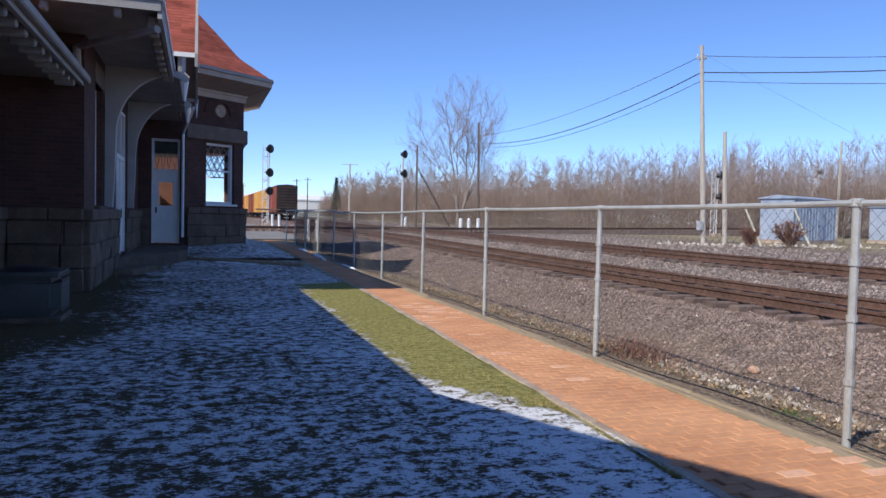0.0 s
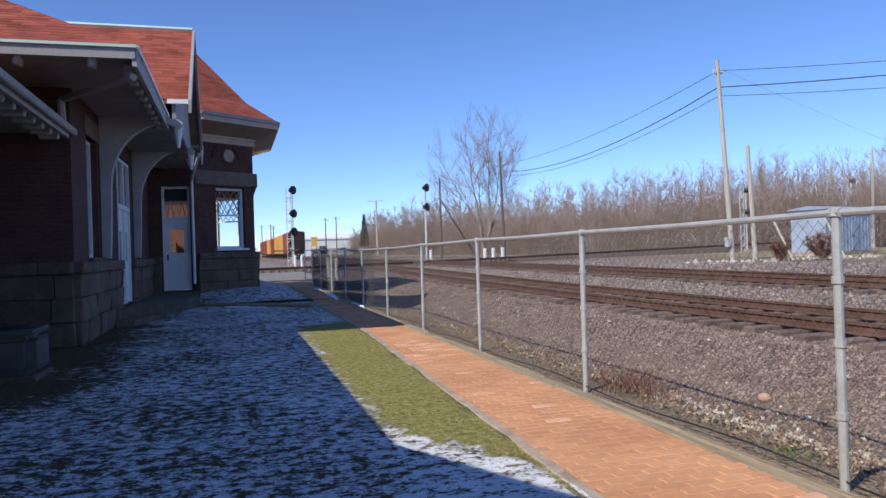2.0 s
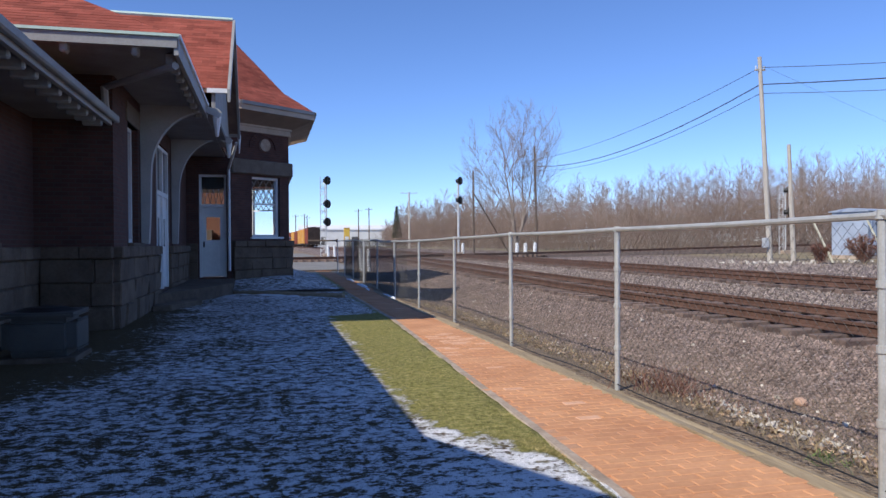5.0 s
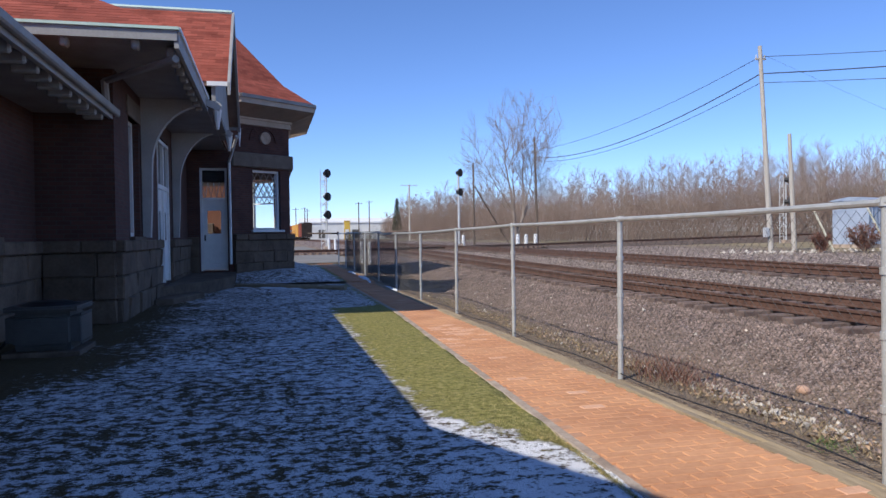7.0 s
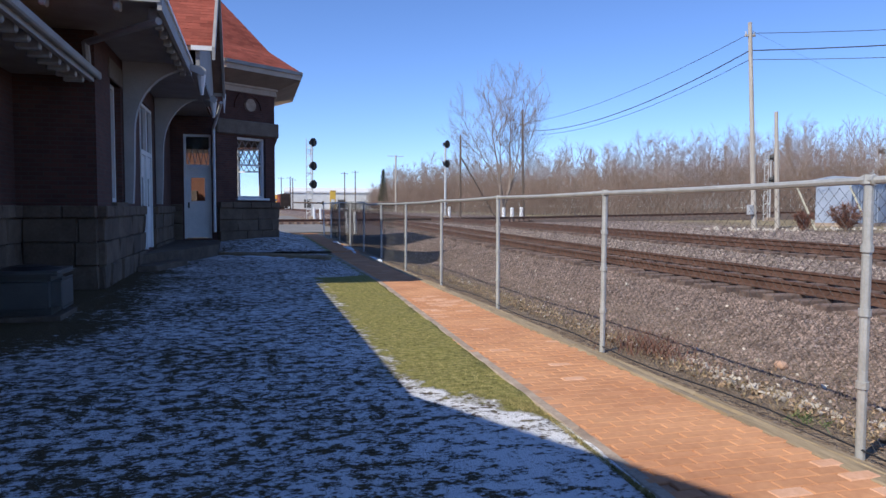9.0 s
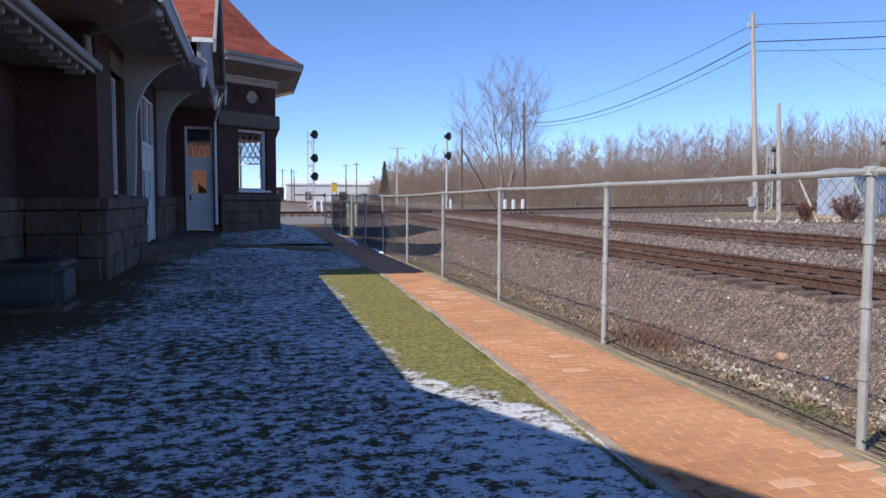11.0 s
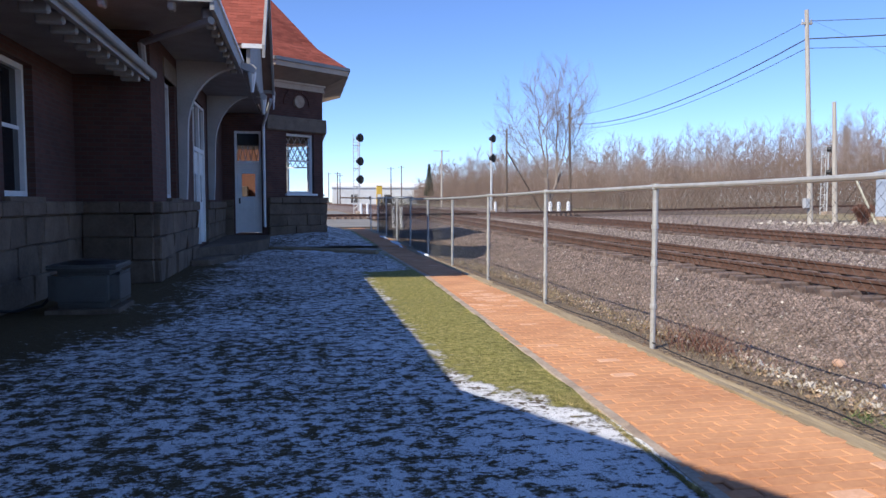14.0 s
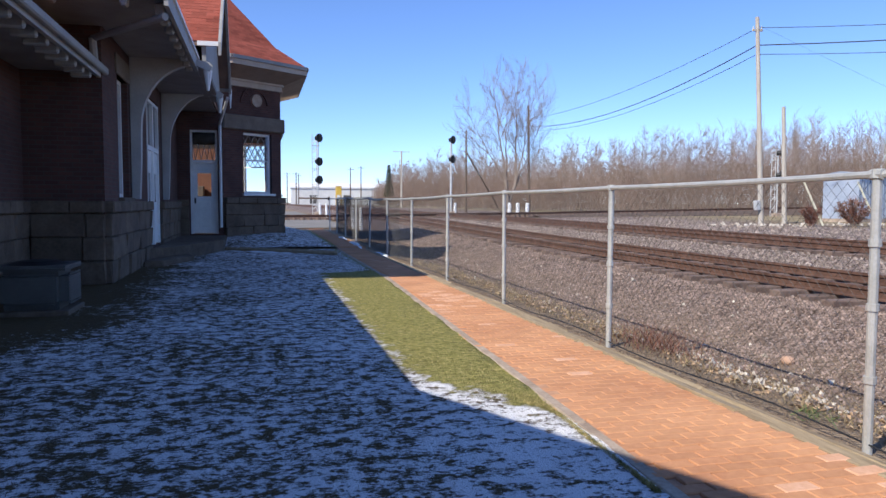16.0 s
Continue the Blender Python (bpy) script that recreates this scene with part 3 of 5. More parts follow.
    ring = [Vector((*e, 5.75)) for e in eave]
    mid = [r.lerp(apex, 0.3) - Vector((0, 0, 0.3)) for r in ring]
    polys = []
    for k in range(len(ring) - 1):
        polys += [(ring[k], ring[k + 1], mid[k + 1], mid[k]), (mid[k], mid[k + 1], apex)]
    rf = part("roof", slab(polys[0], 0.06), UNDER, st)
    for p in polys[1:]:
        part("roof_deck", slab(p, 0.06), UNDER, rf)
    shingles("shingles", polys, rf)
    for k in range(len(eave) - 1):
        a, b = Vector((*eave[k], 0)), Vector((*eave[k + 1], 0))
        c = Vector((-1.6, 27.4, 0))
        wa, wb = a.lerp(c, 0.22), b.lerp(c, 0.22)
        z = Vector((0, 0, 1))
        bm = bmesh.new()
        prism(bm, [a + z * 5.5, b + z * 5.5, b + z * 5.76, a + z * 5.76], (c - a).normalized() * 0.05)
        part("fascia", bm, LIT_CREAM, rf, "eave board coloured cream for warm bounced light")
        g = bmesh.new()
        out = (a - c).normalized() * 0.07
        prism(g, [a + z * 5.66 + out, b + z * 5.66 + out, b + z * 5.765 + out, a + z * 5.765 + out], -out * 0.9)
        part("gutter", g, TRIM, rf)
        s = bmesh.new()
        va = [s.verts.new(q) for q in (a + z * 5.5, b + z * 5.5, wb + z * 5.22, wa + z * 5.22)]
        s.faces.new(va)
        bmesh.ops.solidify(s, geom=s.faces[:], thickness=0.03)
        part("soffit", s, LIT_CREAM, rf, "soffit coloured cream for warm bounced light")
    # hipped roof of the tall block
    ex, ey, ez = -0.99, 10.86, 4.25
    hip = lambda k: Vector((ex - k, ey + k, ez + 0.58 * k))
    c0 = hip(0)
    w0 = Vector((-9.0, ey, ez))
    polys = [(w0, c0, hip(4.0), Vector((-9 + 4.0, ey + 4.0, ez + 2.32))), (c0, Vector((ex, 24.0, ez)), Vector((ex - 4, 24.0, ez + 2.32)), hip(4.0))]
    rf = part("roof", slab(polys[0], 0.1), UNDER, st)
    part("roof_deck", slab(polys[1], 0.1), UNDER, rf)
    shingles("shingles", polys, rf)
    part("fascia", boxed(-9, ex, ey - 0.02, ey + 0.04, ez - 0.16, ez - 0.02), TRIM, rf, "grey painted eave board")
    part("flashing", boxed(-9, ex + 0.03, ey - 0.05, ey + 0.02, ez - 0.015, ez + 0.025), VERDIGRIS, rf, "pale green metal drip edge")
    part("fascia", boxed(ex - 0.04, ex + 0.02, ey, 16.0, ez - 0.26, ez - 0.02), TRIM, rf)
    part("flashing", boxed(ex - 0.02, ex + 0.05, ey, 16.0, ez - 0.03, ez + 0.03), WHITE, rf, "white metal drip edge")
    part("soffit", boxed(-9, ex - 0.05, ey + 0.05, 12.96, ez - 0.12, ez - 0.1), SOFFIT, rf)
    part("soffit", boxed(-2.2, ex - 0.05, 12.97, 24.0, ez - 0.12, ez - 0.1), SOFFIT, rf)
    for k in range(7):
        part("rafter_tail", boxed(-7 + 0.9 * k, -6.9 + 0.9 * k, ey + 0.06, ey + 0.24, ez - 0.27, ez - 0.13, bev=0.025), TRIM, rf)
    for k in range(9):
        part("rafter_tail", boxed(ex - 0.2, ex - 0.06, ey + 0.35 + 0.55 * k, ey + 0.44 + 0.55 * k, ez - 0.32, ez - 0.14, bev=0.025), TRIM, rf)
    part("brace", rod(rod(bmesh.new(), (-2.31, 12.92, 3.56), (-2.31, 12.8, 3.91), 0.06, 0.06, 8), (-2.31, 12.85, 3.91), (-1.04, 11.1, 3.90), 0.055, 0.055, 8), TRIM, rf, "diagonal timber eave brace")
    # porch gable facing the tracks, on two curved brackets
    gx, ny, fy, my, z0, z1 = -0.57, 16.0, 21.9, 18.95, 4.62, 6.9
    polys = [((-7, ny, z0), (gx, ny, z0), (gx, my, z1), (-7, my, z1)), ((gx, fy, z0), (-7, fy, z0), (-7, my, z1), (gx, my, z1))]
    rf = part("roof", slab(polys[0], 0.1), UNDER, st)
    part("roof_deck", slab(polys[1], 0.1), UNDER, rf)
    shingles("shingles", polys, rf)
    part("ridge_cap", rod(bmesh.new(), (-7, my, z1 + 0.02), (gx, my, z1 + 0.02), 0.06, 0.06, 6), VERDIGRIS, rf, "pale green metal ridge cap")
    for ya, yb in ((ny - 0.12, my), (fy + 0.12, my)):
        za = z0 - 0.1
        bm = prism(bmesh.new(), [(gx, ya, za - 0.2), (gx, yb, z1 - 0.2), (gx, yb, z1 + 0.04), (gx, ya, za + 0.06)], (0.06, 0, 0))
        part("barge_board", bm, TRIM, rf, "grey painted barge board")
    part("eave_board", boxed(-0.98, gx, ny - 0.04, ny + 0.03, z0 - 0.1, z0 - 0.01), WHITE, rf, "white eave return")
    part("eave_board", boxed(-1.05, gx, fy - 0.03, fy + 0.05, z0 - 0.16, z0 - 0.01), TRIM, rf, "grey eave return")
    part("finial", rod(bmesh.new(), (gx + 0.03, fy + 0.05, z0 - 0.62), (gx + 0.03, fy + 0.05, z0 - 0.1), 0.012, 0.05, 6), WHITE, rf, "white turned pendant")
    bm = prism(bmesh.new(), [(-0.9, ny + 0.1, 4.2), (-0.9, fy - 0.1, 4.2), (-0.9, fy - 0.1, z0), (-0.9, my, z1 - 0.12), (-0.9, ny + 0.1, z0)], (0.08, 0, 0))
    part("gable_panel", bm, TRIM, rf, "grey boarded gable face")
    part("porch_ceiling", boxed(-2.2, -0.83, ny + 0.1, fy - 0.1, 4.14, 4.19), SOFFIT, rf)
    for y, tip in ((15.5, 3.98), (20.3, 4.1)):
        out = [(-2.2, y, 1.4), (-2.06, y, 1.4), (-2.03, y, 2.0)]
        for i in range(11):
            t = radians(90 - 90 * i / 10)
            out.append((-0.98 - 1.03 * math.sin(t), y, 2.8 + (tip + 0.05 - 2.8) * math.cos(t)))
        out += [(-0.72, y, tip - 0.06), (-0.66, y, tip + 0.06), (-0.74, y, tip + 0.13), (-0.98, y, tip + 0.16), (-1.1, y, 4.4), (-2.2, y, 4.4)]
        part("bracket", prism(bmesh.new(), out, (0, 0.2, 0)), BRACKET, st, "large curved timber porch bracket")
        part("drop", rod(bmesh.new(), (-0.76, y + 0.1, tip - 0.42), (-0.76, y + 0.1, tip - 0.02), 0.03, 0.09, 8), WHITE, st, "white pendant drop")
    # low wing roof
    lx, lz = -2.25, 3.52
    polys = [((lx, -8, lz), (lx, 13.0, lz), (-6, 13.0, lz + 1.9), (-6, -8, lz + 1.9))]
    rf = part("roof", slab(polys[0], 0.08), UNDER, st)
    shingles("shingles", [((lx, 6, lz), (lx, 12.96, lz), (-6, 12.96, lz + 1.9), (-6, 6, lz + 1.9))], rf)
    part("fascia", boxed(lx - 0.04, lx + 0.02, -8, 13.1, lz - 0.2, lz - 0.01), TRIM, rf, "grey painted eave board")
    part("gutter", boxed(lx + 0.02, lx + 0.11, -8, 13.12, lz - 0.14, lz - 0.02, bev=0.02), TRIM, rf)
    for k in range(24):
        part("rafter_tail", boxed(lx - 0.34, lx - 0.05, 2.2 + 0.47 * k, 2.29 + 0.47 * k, lz - 0.27, lz - 0.12, bev=0.02), TRIM, rf)
    part("soffit", boxed(-3.4, lx - 0.05, -8, 12.96, lz - 0.12, lz - 0.1), SOFFIT, rf)
    gab = [((-6, 3.4, 3.5), (-2.2, 3.4, 3.5), (-2.2, -0.6, 5.05), (-6, -0.6, 5.05)), ((-2.2, -4.6, 3.5), (-6, -4.6, 3.5), (-6, -0.6, 5.05), (-2.2, -0.6, 5.05))]
    for p in gab:
        part("roof_deck", slab(p, 0.08), UNDER, rf)
    # downspout beside the bay door
    bm = bmesh.new()
    for a, b in (((-0.62, 22.0, 4.3), (-0.93, 23.9, 3.75)), ((-0.93, 23.9, 3.75), (-0.93, 23.95, 0.55))):
        rod(bm, a, b, 0.045, n=8)
    part("downspout", bm, WHITE, st, "white painted downspout")
    # hidden sides close the shell
    part("wall", boxed(-9.2, -9.0, -8, 31.6, -0.1, 4.2), BRICK, st)
    part("wall", boxed(-9.0, -3.0, 30.4, 30.64, -0.1, 5.4), BRICK, st)
    part("wall", boxed(-9.0, -3.4, -8.2, -8.0, -0.1, 3.6), BRICK, st)


def stoops():
    bm = prism(bmesh.new(), [(-2.12, 16.9, -0.05), (-1.5, 18.4, -0.05), (-0.74, 21.05, -0.05), (-0.76, 23.98, -0.05), (-2.12, 23.98, -0.05)], (0, 0, 0.36))
    bmesh.ops.bevel(bm, geom=bm.edges[:], offset=0.03, segments=2, affect='EDGES')
    tagged(part("stone_stoop", bm, STONE), "dark stone stoop before the station doors", "step")
    bm = prism(bmesh.new(), [(-2.12, 16.2, -0.05), (-1.75, 16.3, -0.05), (-1.25, 17.9, -0.05), (-1.48, 18.3, -0.05), (-2.1, 16.85, -0.05)], (0, 0, 0.17))
    bmesh.ops.bevel(bm, geom=bm.edges[:], offset=0.025, segments=1, affect='EDGES')
    tagged(part("stone_step", bm, STONE), "worn stone doorstep under the porch", "step")
    lay = Matrix.Translation((0.71, 20.1, 0)) @ Matrix.Rotation(radians(-41), 4, 'Z')
    for off, ln, label in ((0.0, 1.85, "grey timber edging with snow along it"), (0.3, 1.6, "second grey edging timber behind the first")):
        t = boxed(-ln, ln, off - 0.07, off + 0.07, -0.05, 0.085, bev=0.015)
        tagged(part("timber_edging", turned(t, lay), TIMBER), label, "edging", "edging timbers")


def air_conditioner():
    ac = tagged(empty("air_conditioner", pose(-2.43, 9.98, 0)), "grey square outdoor air conditioning unit on the lawn", "air conditioner")
    part("pad", boxed(-0.42, 0.42, -0.42, 0.42, -0.02, 0.06, bev=0.01), STONE, ac)
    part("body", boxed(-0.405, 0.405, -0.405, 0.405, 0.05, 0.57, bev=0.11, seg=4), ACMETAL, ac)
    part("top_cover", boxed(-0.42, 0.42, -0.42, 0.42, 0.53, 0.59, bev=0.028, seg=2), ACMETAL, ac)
    for k in range(12):
        for s in (0, 1):
            bm = boxed(-0.27, 0.27, -0.412, -0.395, 0.12 + 0.032 * k, 0.138 + 0.032 * k)
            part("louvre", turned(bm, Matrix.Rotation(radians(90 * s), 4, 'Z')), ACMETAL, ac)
    part("fan_grille", rod(bmesh.new(), (0, 0, 0.585), (0, 0, 0.63), 0.36, 0.2, 20), BLACK, ac, "dark domed fan grille")
    bm = bmesh.new()
    pts = [(-0.4, 0.2, 0.3), (-0.6, 0.1, 0.05), (-0.8, -0.3, 0.04), (-1.0, -0.7, 0.12), (-1.05, -0.75, 0.9)]
    for a, b in zip(pts, pts[1:]):
        rod(bm, a, b, 0.02)
    part("refrigerant_line", bm, BLACK, ac, "black insulated pipe")


def snow_drift(points, width, label):
    """A thin ridge of old snow along a line."""
    bm = bmesh.new()
    rings = []
    for k in range(25):
        f = k / 24 * (len(points) - 1)
        i = min(int(f), len(points) - 2)
        p = Vector(points[i]).lerp(Vector(points[i + 1]), f - i)
        d = (Vector(points[i + 1]) - Vector(points[i])).normalized()
        s = Vector((d.y, -d.x, 0))
        w = width * max(0.06, 0.55 + 0.9 * noise.noise((p.x * 3, p.y * 3, 2))) * min(1, 0.15 + 4 * min(k, 24 - k) / 24)
        rings.append([bm.verts.new(p + s * w * u + Vector((0, 0, 0.045 * w / width * v - 0.01))) for u, v in ((-0.5, 0), (-0.3, 0.8), (0, 1), (0.3, 0.8), (0.5, 0))])
    for a, b in zip(rings, rings[1:]):
        for k in range(4):
            bm.faces.new((a[k], a[k + 1], b[k + 1], b[k]))
    tagged(part("snow_drift", bm, SNOW), label, "snow", "snow drifts")


SNOW = speckled("old_snow", (0.74, 0.77, 0.82), (0.90, 0.92, 0.94), 4.0, 40.0, 0.8, relief=0.5)
snow_drift([(3.05, 21.0, 0.03), (3.1, 22.6, 0.07), (3.1, 24.2, 0.08)], 0.24, "thin ridge of snow along the shaded path edge")
snow_drift([(3.1, 25.0, 0.08), (3.12, 26.4, 0.08), (3.1, 28.0, 0.08)], 0.2, "thin ridge of snow along the shaded path edge")
snow_drift([(-0.72, 21.12, 0.01), (0.4, 20.15, 0.01), (1.7, 19.02, 0.01)], 0.2, "streak of snow against the timber edging")
snow_drift([(3.3, 18.0, 0.0), (3.32, 19.0, 0.0), (3.3, 20.0, 0.01)], 0.2, "thin patch of snow under the fence")
station()
stoops()
air_conditioner()


# ---- fence and path ----
def fence():
    f = tagged(empty("chain_link_fence"), "galvanised chain-link fence along the brick path", "fence")
    ys = [-2.63 + 3.05 * k for k in range(13)]
    zz = lambda y: rise(y) - 0.02
    tops = [0.05, 0.05, 0.055, 0.04, 0.035, 0.01, -0.02] + [-0.02] * 6
    post = mesh("post", rod(bmesh.new(), (0, 0, -0.3), (0, 0, 1.46), 0.026, n=10), GALV)
    band = mesh("tie_band", rod(bmesh.new(), (0, 0, -0.02), (0, 0, 0.02), 0.034, n=10), GALV)
    capm = bmesh.new()
    rod(capm, (0, 0, 1.45), (0, 0, 1.5), 0.036, 0.028, n=10)
    rod(capm, (0, -0.04, 1.47), (0, 0.04, 1.47), 0.03, 0.03, n=8)
    capm = mesh("post_cap", capm, GALV)
    rnd = random.Random(3)
    for y, lift in zip(ys, tops):
        p = part("post", post, None, f)
        p.matrix_basis = pose(3.4, y, zz(y) + lift, rnd.uniform(-0.5, 0.5), rnd.uniform(-0.4, 0.6), 0)
        part("post_cap", capm, None, p)
        for h in (0.35, 0.75, 1.1):
            part("tie_band", band, None, p).location = (0, 0, h)
    for (a, la), (b, lb) in zip(zip(ys, tops), zip(ys[1:], tops[1:])):
        bm = bmesh.new()
        sag = [(a + (b - a) * k / 4, la + (lb - la) * k / 4 - 0.008 * math.sin(math.pi * k / 4)) for k in range(5)]
        for (y0, s0), (y1, s1) in zip(sag, sag[1:]):
            rod(bm, (3.4, y0, zz(y0) + 1.47 + s0), (3.4, y1, zz(y1) + 1.47 + s1), 0.021, n=8)
        part("top_rail", bm, GALV, f)
    for y0, y1, wire in ((-2.6, 17.2, 0.00115), (17.2, 31.0, 0.0022)):
        verts, faces = [], []
        pitch, h = 0.0566, 1.46
        for lean in (1, -1):
            x = 3.432 + 0.004 * lean
            c = y0 - h
            while c < y1 + h:
                a, b = (c, 0.03), (c + h, 0.03 + h)
                if lean < 0:
                    a, b = (c + h, 0.03), (c, 0.03 + h)
                lo, hi = max(min(a[0], b[0]), y0), min(max(a[0], b[0]), y1)
                if hi - lo > 0.02:
                    k = len(verts)
                    for y in (lo, hi):
                        z = a[1] + (y - a[0]) / (b[0] - a[0]) * (b[1] - a[1]) + zz(y)
                        verts += [(x - wire, y, z), (x + wire, y + wire, z), (x + wire, y - wire, z)]
                    faces += [(k, k + 1, k + 4, k + 3), (k + 1, k + 2, k + 5, k + 4), (k + 2, k, k + 3, k + 5)]
                c += pitch * 1.4142
        me = bpy.data.meshes.new("chain_link_mesh")
        me.from_pydata(verts, [], faces)
        me.materials.append(WIRE)
        tagged(part("chain_link_mesh", me, None, f), "diamond wire mesh", kind="stuff")
    bm = bmesh.new()
    for k in range(76):
        y = -2.5 + 0.48 * k
        rod(bm, (3.39, y, zz(y) + 0.05 + 0.02 * math.sin(k)), (3.39, y + 0.48, zz(y + 0.48) + 0.05 + 0.02 * math.sin(k + 1)), 0.006, n=4)
    part("bottom_wire", bm, BLACK, f, "dark tension wire")
    g = tagged(empty("pipe_gate"), "open pipe gate at the far end of the fence", "gate")
    part("arm", rod(bmesh.new(), (3.36, 34.0, 1.52), (2.05, 34.5, 1.54), 0.035, n=8), DARKPOLE, g, "dark gate arm")
    part("hinge", rod(bmesh.new(), (3.37, 34.0, 1.44), (3.37, 34.0, 1.6), 0.045, n=8), DARKPOLE, g)


def path():
    bed = bmesh.new()
    lo = lambda y: 1.95 + 0.038 * min(y, 13.0)
    ys = [-3 + 0.5 * k for k in range(78)]
    rows = [[bed.verts.new((x, y, rise(y) - 0.009)) for x in (lo(y) - 0.04, 3.18)] for y in ys]
    for a, b in zip(rows, rows[1:]):
        bed.faces.new((a[0], a[1], b[1], b[0]))
    pv = tagged(part("brick_path", bed, SAND), "orange-red brick footpath with worn pale bricks", "path", kind="structure")
    rnd = random.Random(11)
    L, W, gap = 0.2, 0.1, 0.005
    shapes = []
    for mat in (PAVER, PAVER, PAVER, PALE_PAVER):
        bm = boxed(-L / 2 + gap / 2, L / 2 - gap / 2, -W / 2 + gap / 2, W / 2 - gap / 2, -0.05, 0.0, bev=0.006)
        shapes.append(mesh("brick", bm, mat))
    rest, pale_rest, count = ([], []), ([], []), 0
    r, y = 0, -2.9
    while y < 35.5:
        x = 3.13 + (L / 2 if r % 2 else 0)
        while x - L > lo(y) - 0.1:
            cx = x - L / 2
            cz = rise(y) + rnd.uniform(-0.0025, 0.0025) + 0.005 * math.sin(y * 1.7 + cx)
            tx, ty, tw = rnd.uniform(-0.5, 0.5), rnd.uniform(-0.35, 0.35), rnd.uniform(-0.8, 0.8)
            worn = max(0.0, 1 - abs(y - 2.9) / 0.7) * 0.22 + max(0.0, 1 - abs(y - 10.3) / 1.1) * max(0.0, 1 - abs(cx - 2.75) / 0.4) * 0.6
            pale = rnd.random() < 0.018 + worn + 0.2 * (noise.noise((cx * 1.5, y * 1.2, 4)) > 0.5)
            if 3.1 < y < 6.4 and count < 300:
                count += 1
                part("brick", shapes[3 if pale else rnd.randrange(3)], None, pv).matrix_basis = pose(cx, y, cz, tx, ty, tw)
            else:
                m = pose(cx, y, cz, tx, ty, tw)
                verts, faces = pale_rest if pale else rest
                k = len(verts)
                a, b, c = L / 2 - gap / 2, W / 2 - gap / 2, 0.006
                for px, py, pz in ((-a, -b, -0.04), (a, -b, -0.04), (a, b, -0.04), (-a, b, -0.04), (-a, -b, -c), (a, -b, -c), (a, b, -c), (-a, b, -c), (-a + c, -b + c, 0), (a - c, -b + c, 0), (a - c, b - c, 0), (-a + c, b - c, 0)):
                    verts.append(tuple(m @ Vector((px, py, pz))))
                for s in (0, 4):
                    for i in range(4):
                        j = (i + 1) % 4
                        faces.append((k + s + i, k + s + j, k + s + 4 + j, k + s + 4 + i))
                faces.append((k + 8, k + 9, k + 10, k + 11))
            x -= L
        y += W
        r += 1
    for (verts, faces), mat, label in ((rest, PAVER_ISLES, "orange-red paving bricks"), (pale_rest, PALE_PAVER, "pale worn paving bricks")):
        me = bpy.data.meshes.new("path_bricks")
        me.from_pydata(verts, [], faces)
        me.materials.append(mat)
        tagged(part("path_bricks", me, None, pv), label, kind="stuff")
    y = -3.0
    while y < 34:
        ln = rnd.uniform(2.2, 2.6)
        bm = boxed(-0.055, 0.055, 0, ln - 0.02, -0.09, 0.008, bev=0.014)
        for v in bm.verts:
            v.co.x += rnd.uniform(-0.008, 0.008)
            v.co.z += rnd.uniform(-0.01, 0.006)
        e = part("edging_timber", bm, TIMBER, pv, "grey weathered edging timber")
        e.matrix_basis = pose(3.2, y, rise(y), 0, 0, rnd.uniform(-0.5, 0.5))
        bm = boxed(-0.05, 0.05, 0, ln - 0.03, -0.09, 0.002, bev=0.016)
        for v in bm.verts:
            v.co.x += rnd.uniform(-0.012, 0.012)
            v.co.z += rnd.uniform(-0.02, 0.004)
        e = part("edging_timber", bm, TIMBER, pv)
        e.matrix_basis = pose(3.312, y + 0.6, rise(y) - 0.004, 0, 0, rnd.uniform(-0.4, 0.4))
        bm = boxed(-0.045, 0.045, 0, ln - 0.02, -0.08, 0.006, bev=0.012)
        e = part("edging_strip", bm, CONCRETE, pv, "worn concrete edging strip")
        e.matrix_basis = pose(lo(y) - 0.045, y, rise(y), 0, 0, math.degrees(-0.038) if y < 12 else 0)
        y += ln


fence()
path()


# ---- railway ----
def lane(y):
    """The middle of the near track: straight past the station, then a long slow curve."""
    return 8.72 + 3.45 * smooth(30, 115, y) - 9 * smooth(160, 460, y) ** 1.4


def rail_bm(points):
    bm = bmesh.new()
    prof = [(-0.035, 0.16), (0.035, 0.16), (0.035, 0.12), (0.012, 0.11), (0.012, 0.03), (0.07, 0.015), (0.07, 0), (-0.07, 0), (-0.07, 0.015), (-0.012, 0.03), (-0.012, 0.11), (-0.035, 0.12)]
    rings = []
    for i, p in enumerate(points):
        a, b = Vector(points[max(0, i - 1)]), Vector(points[min(len(points) - 1, i + 1)])
        d = (b - a).normalized()
        side = Vector((d.y, -d.x, 0)).normalized()
        rings.append([bm.verts.new(Vector(p) + side * u + Vector((0, 0, v))) for u, v in prof])
    for a, b in zip(rings, rings[1:]):
        for k in range(len(prof)):
            bm.faces.new((a[k], a[(k + 1) % len(prof)], b[(k + 1) % len(prof)], b[k]))
    return bm


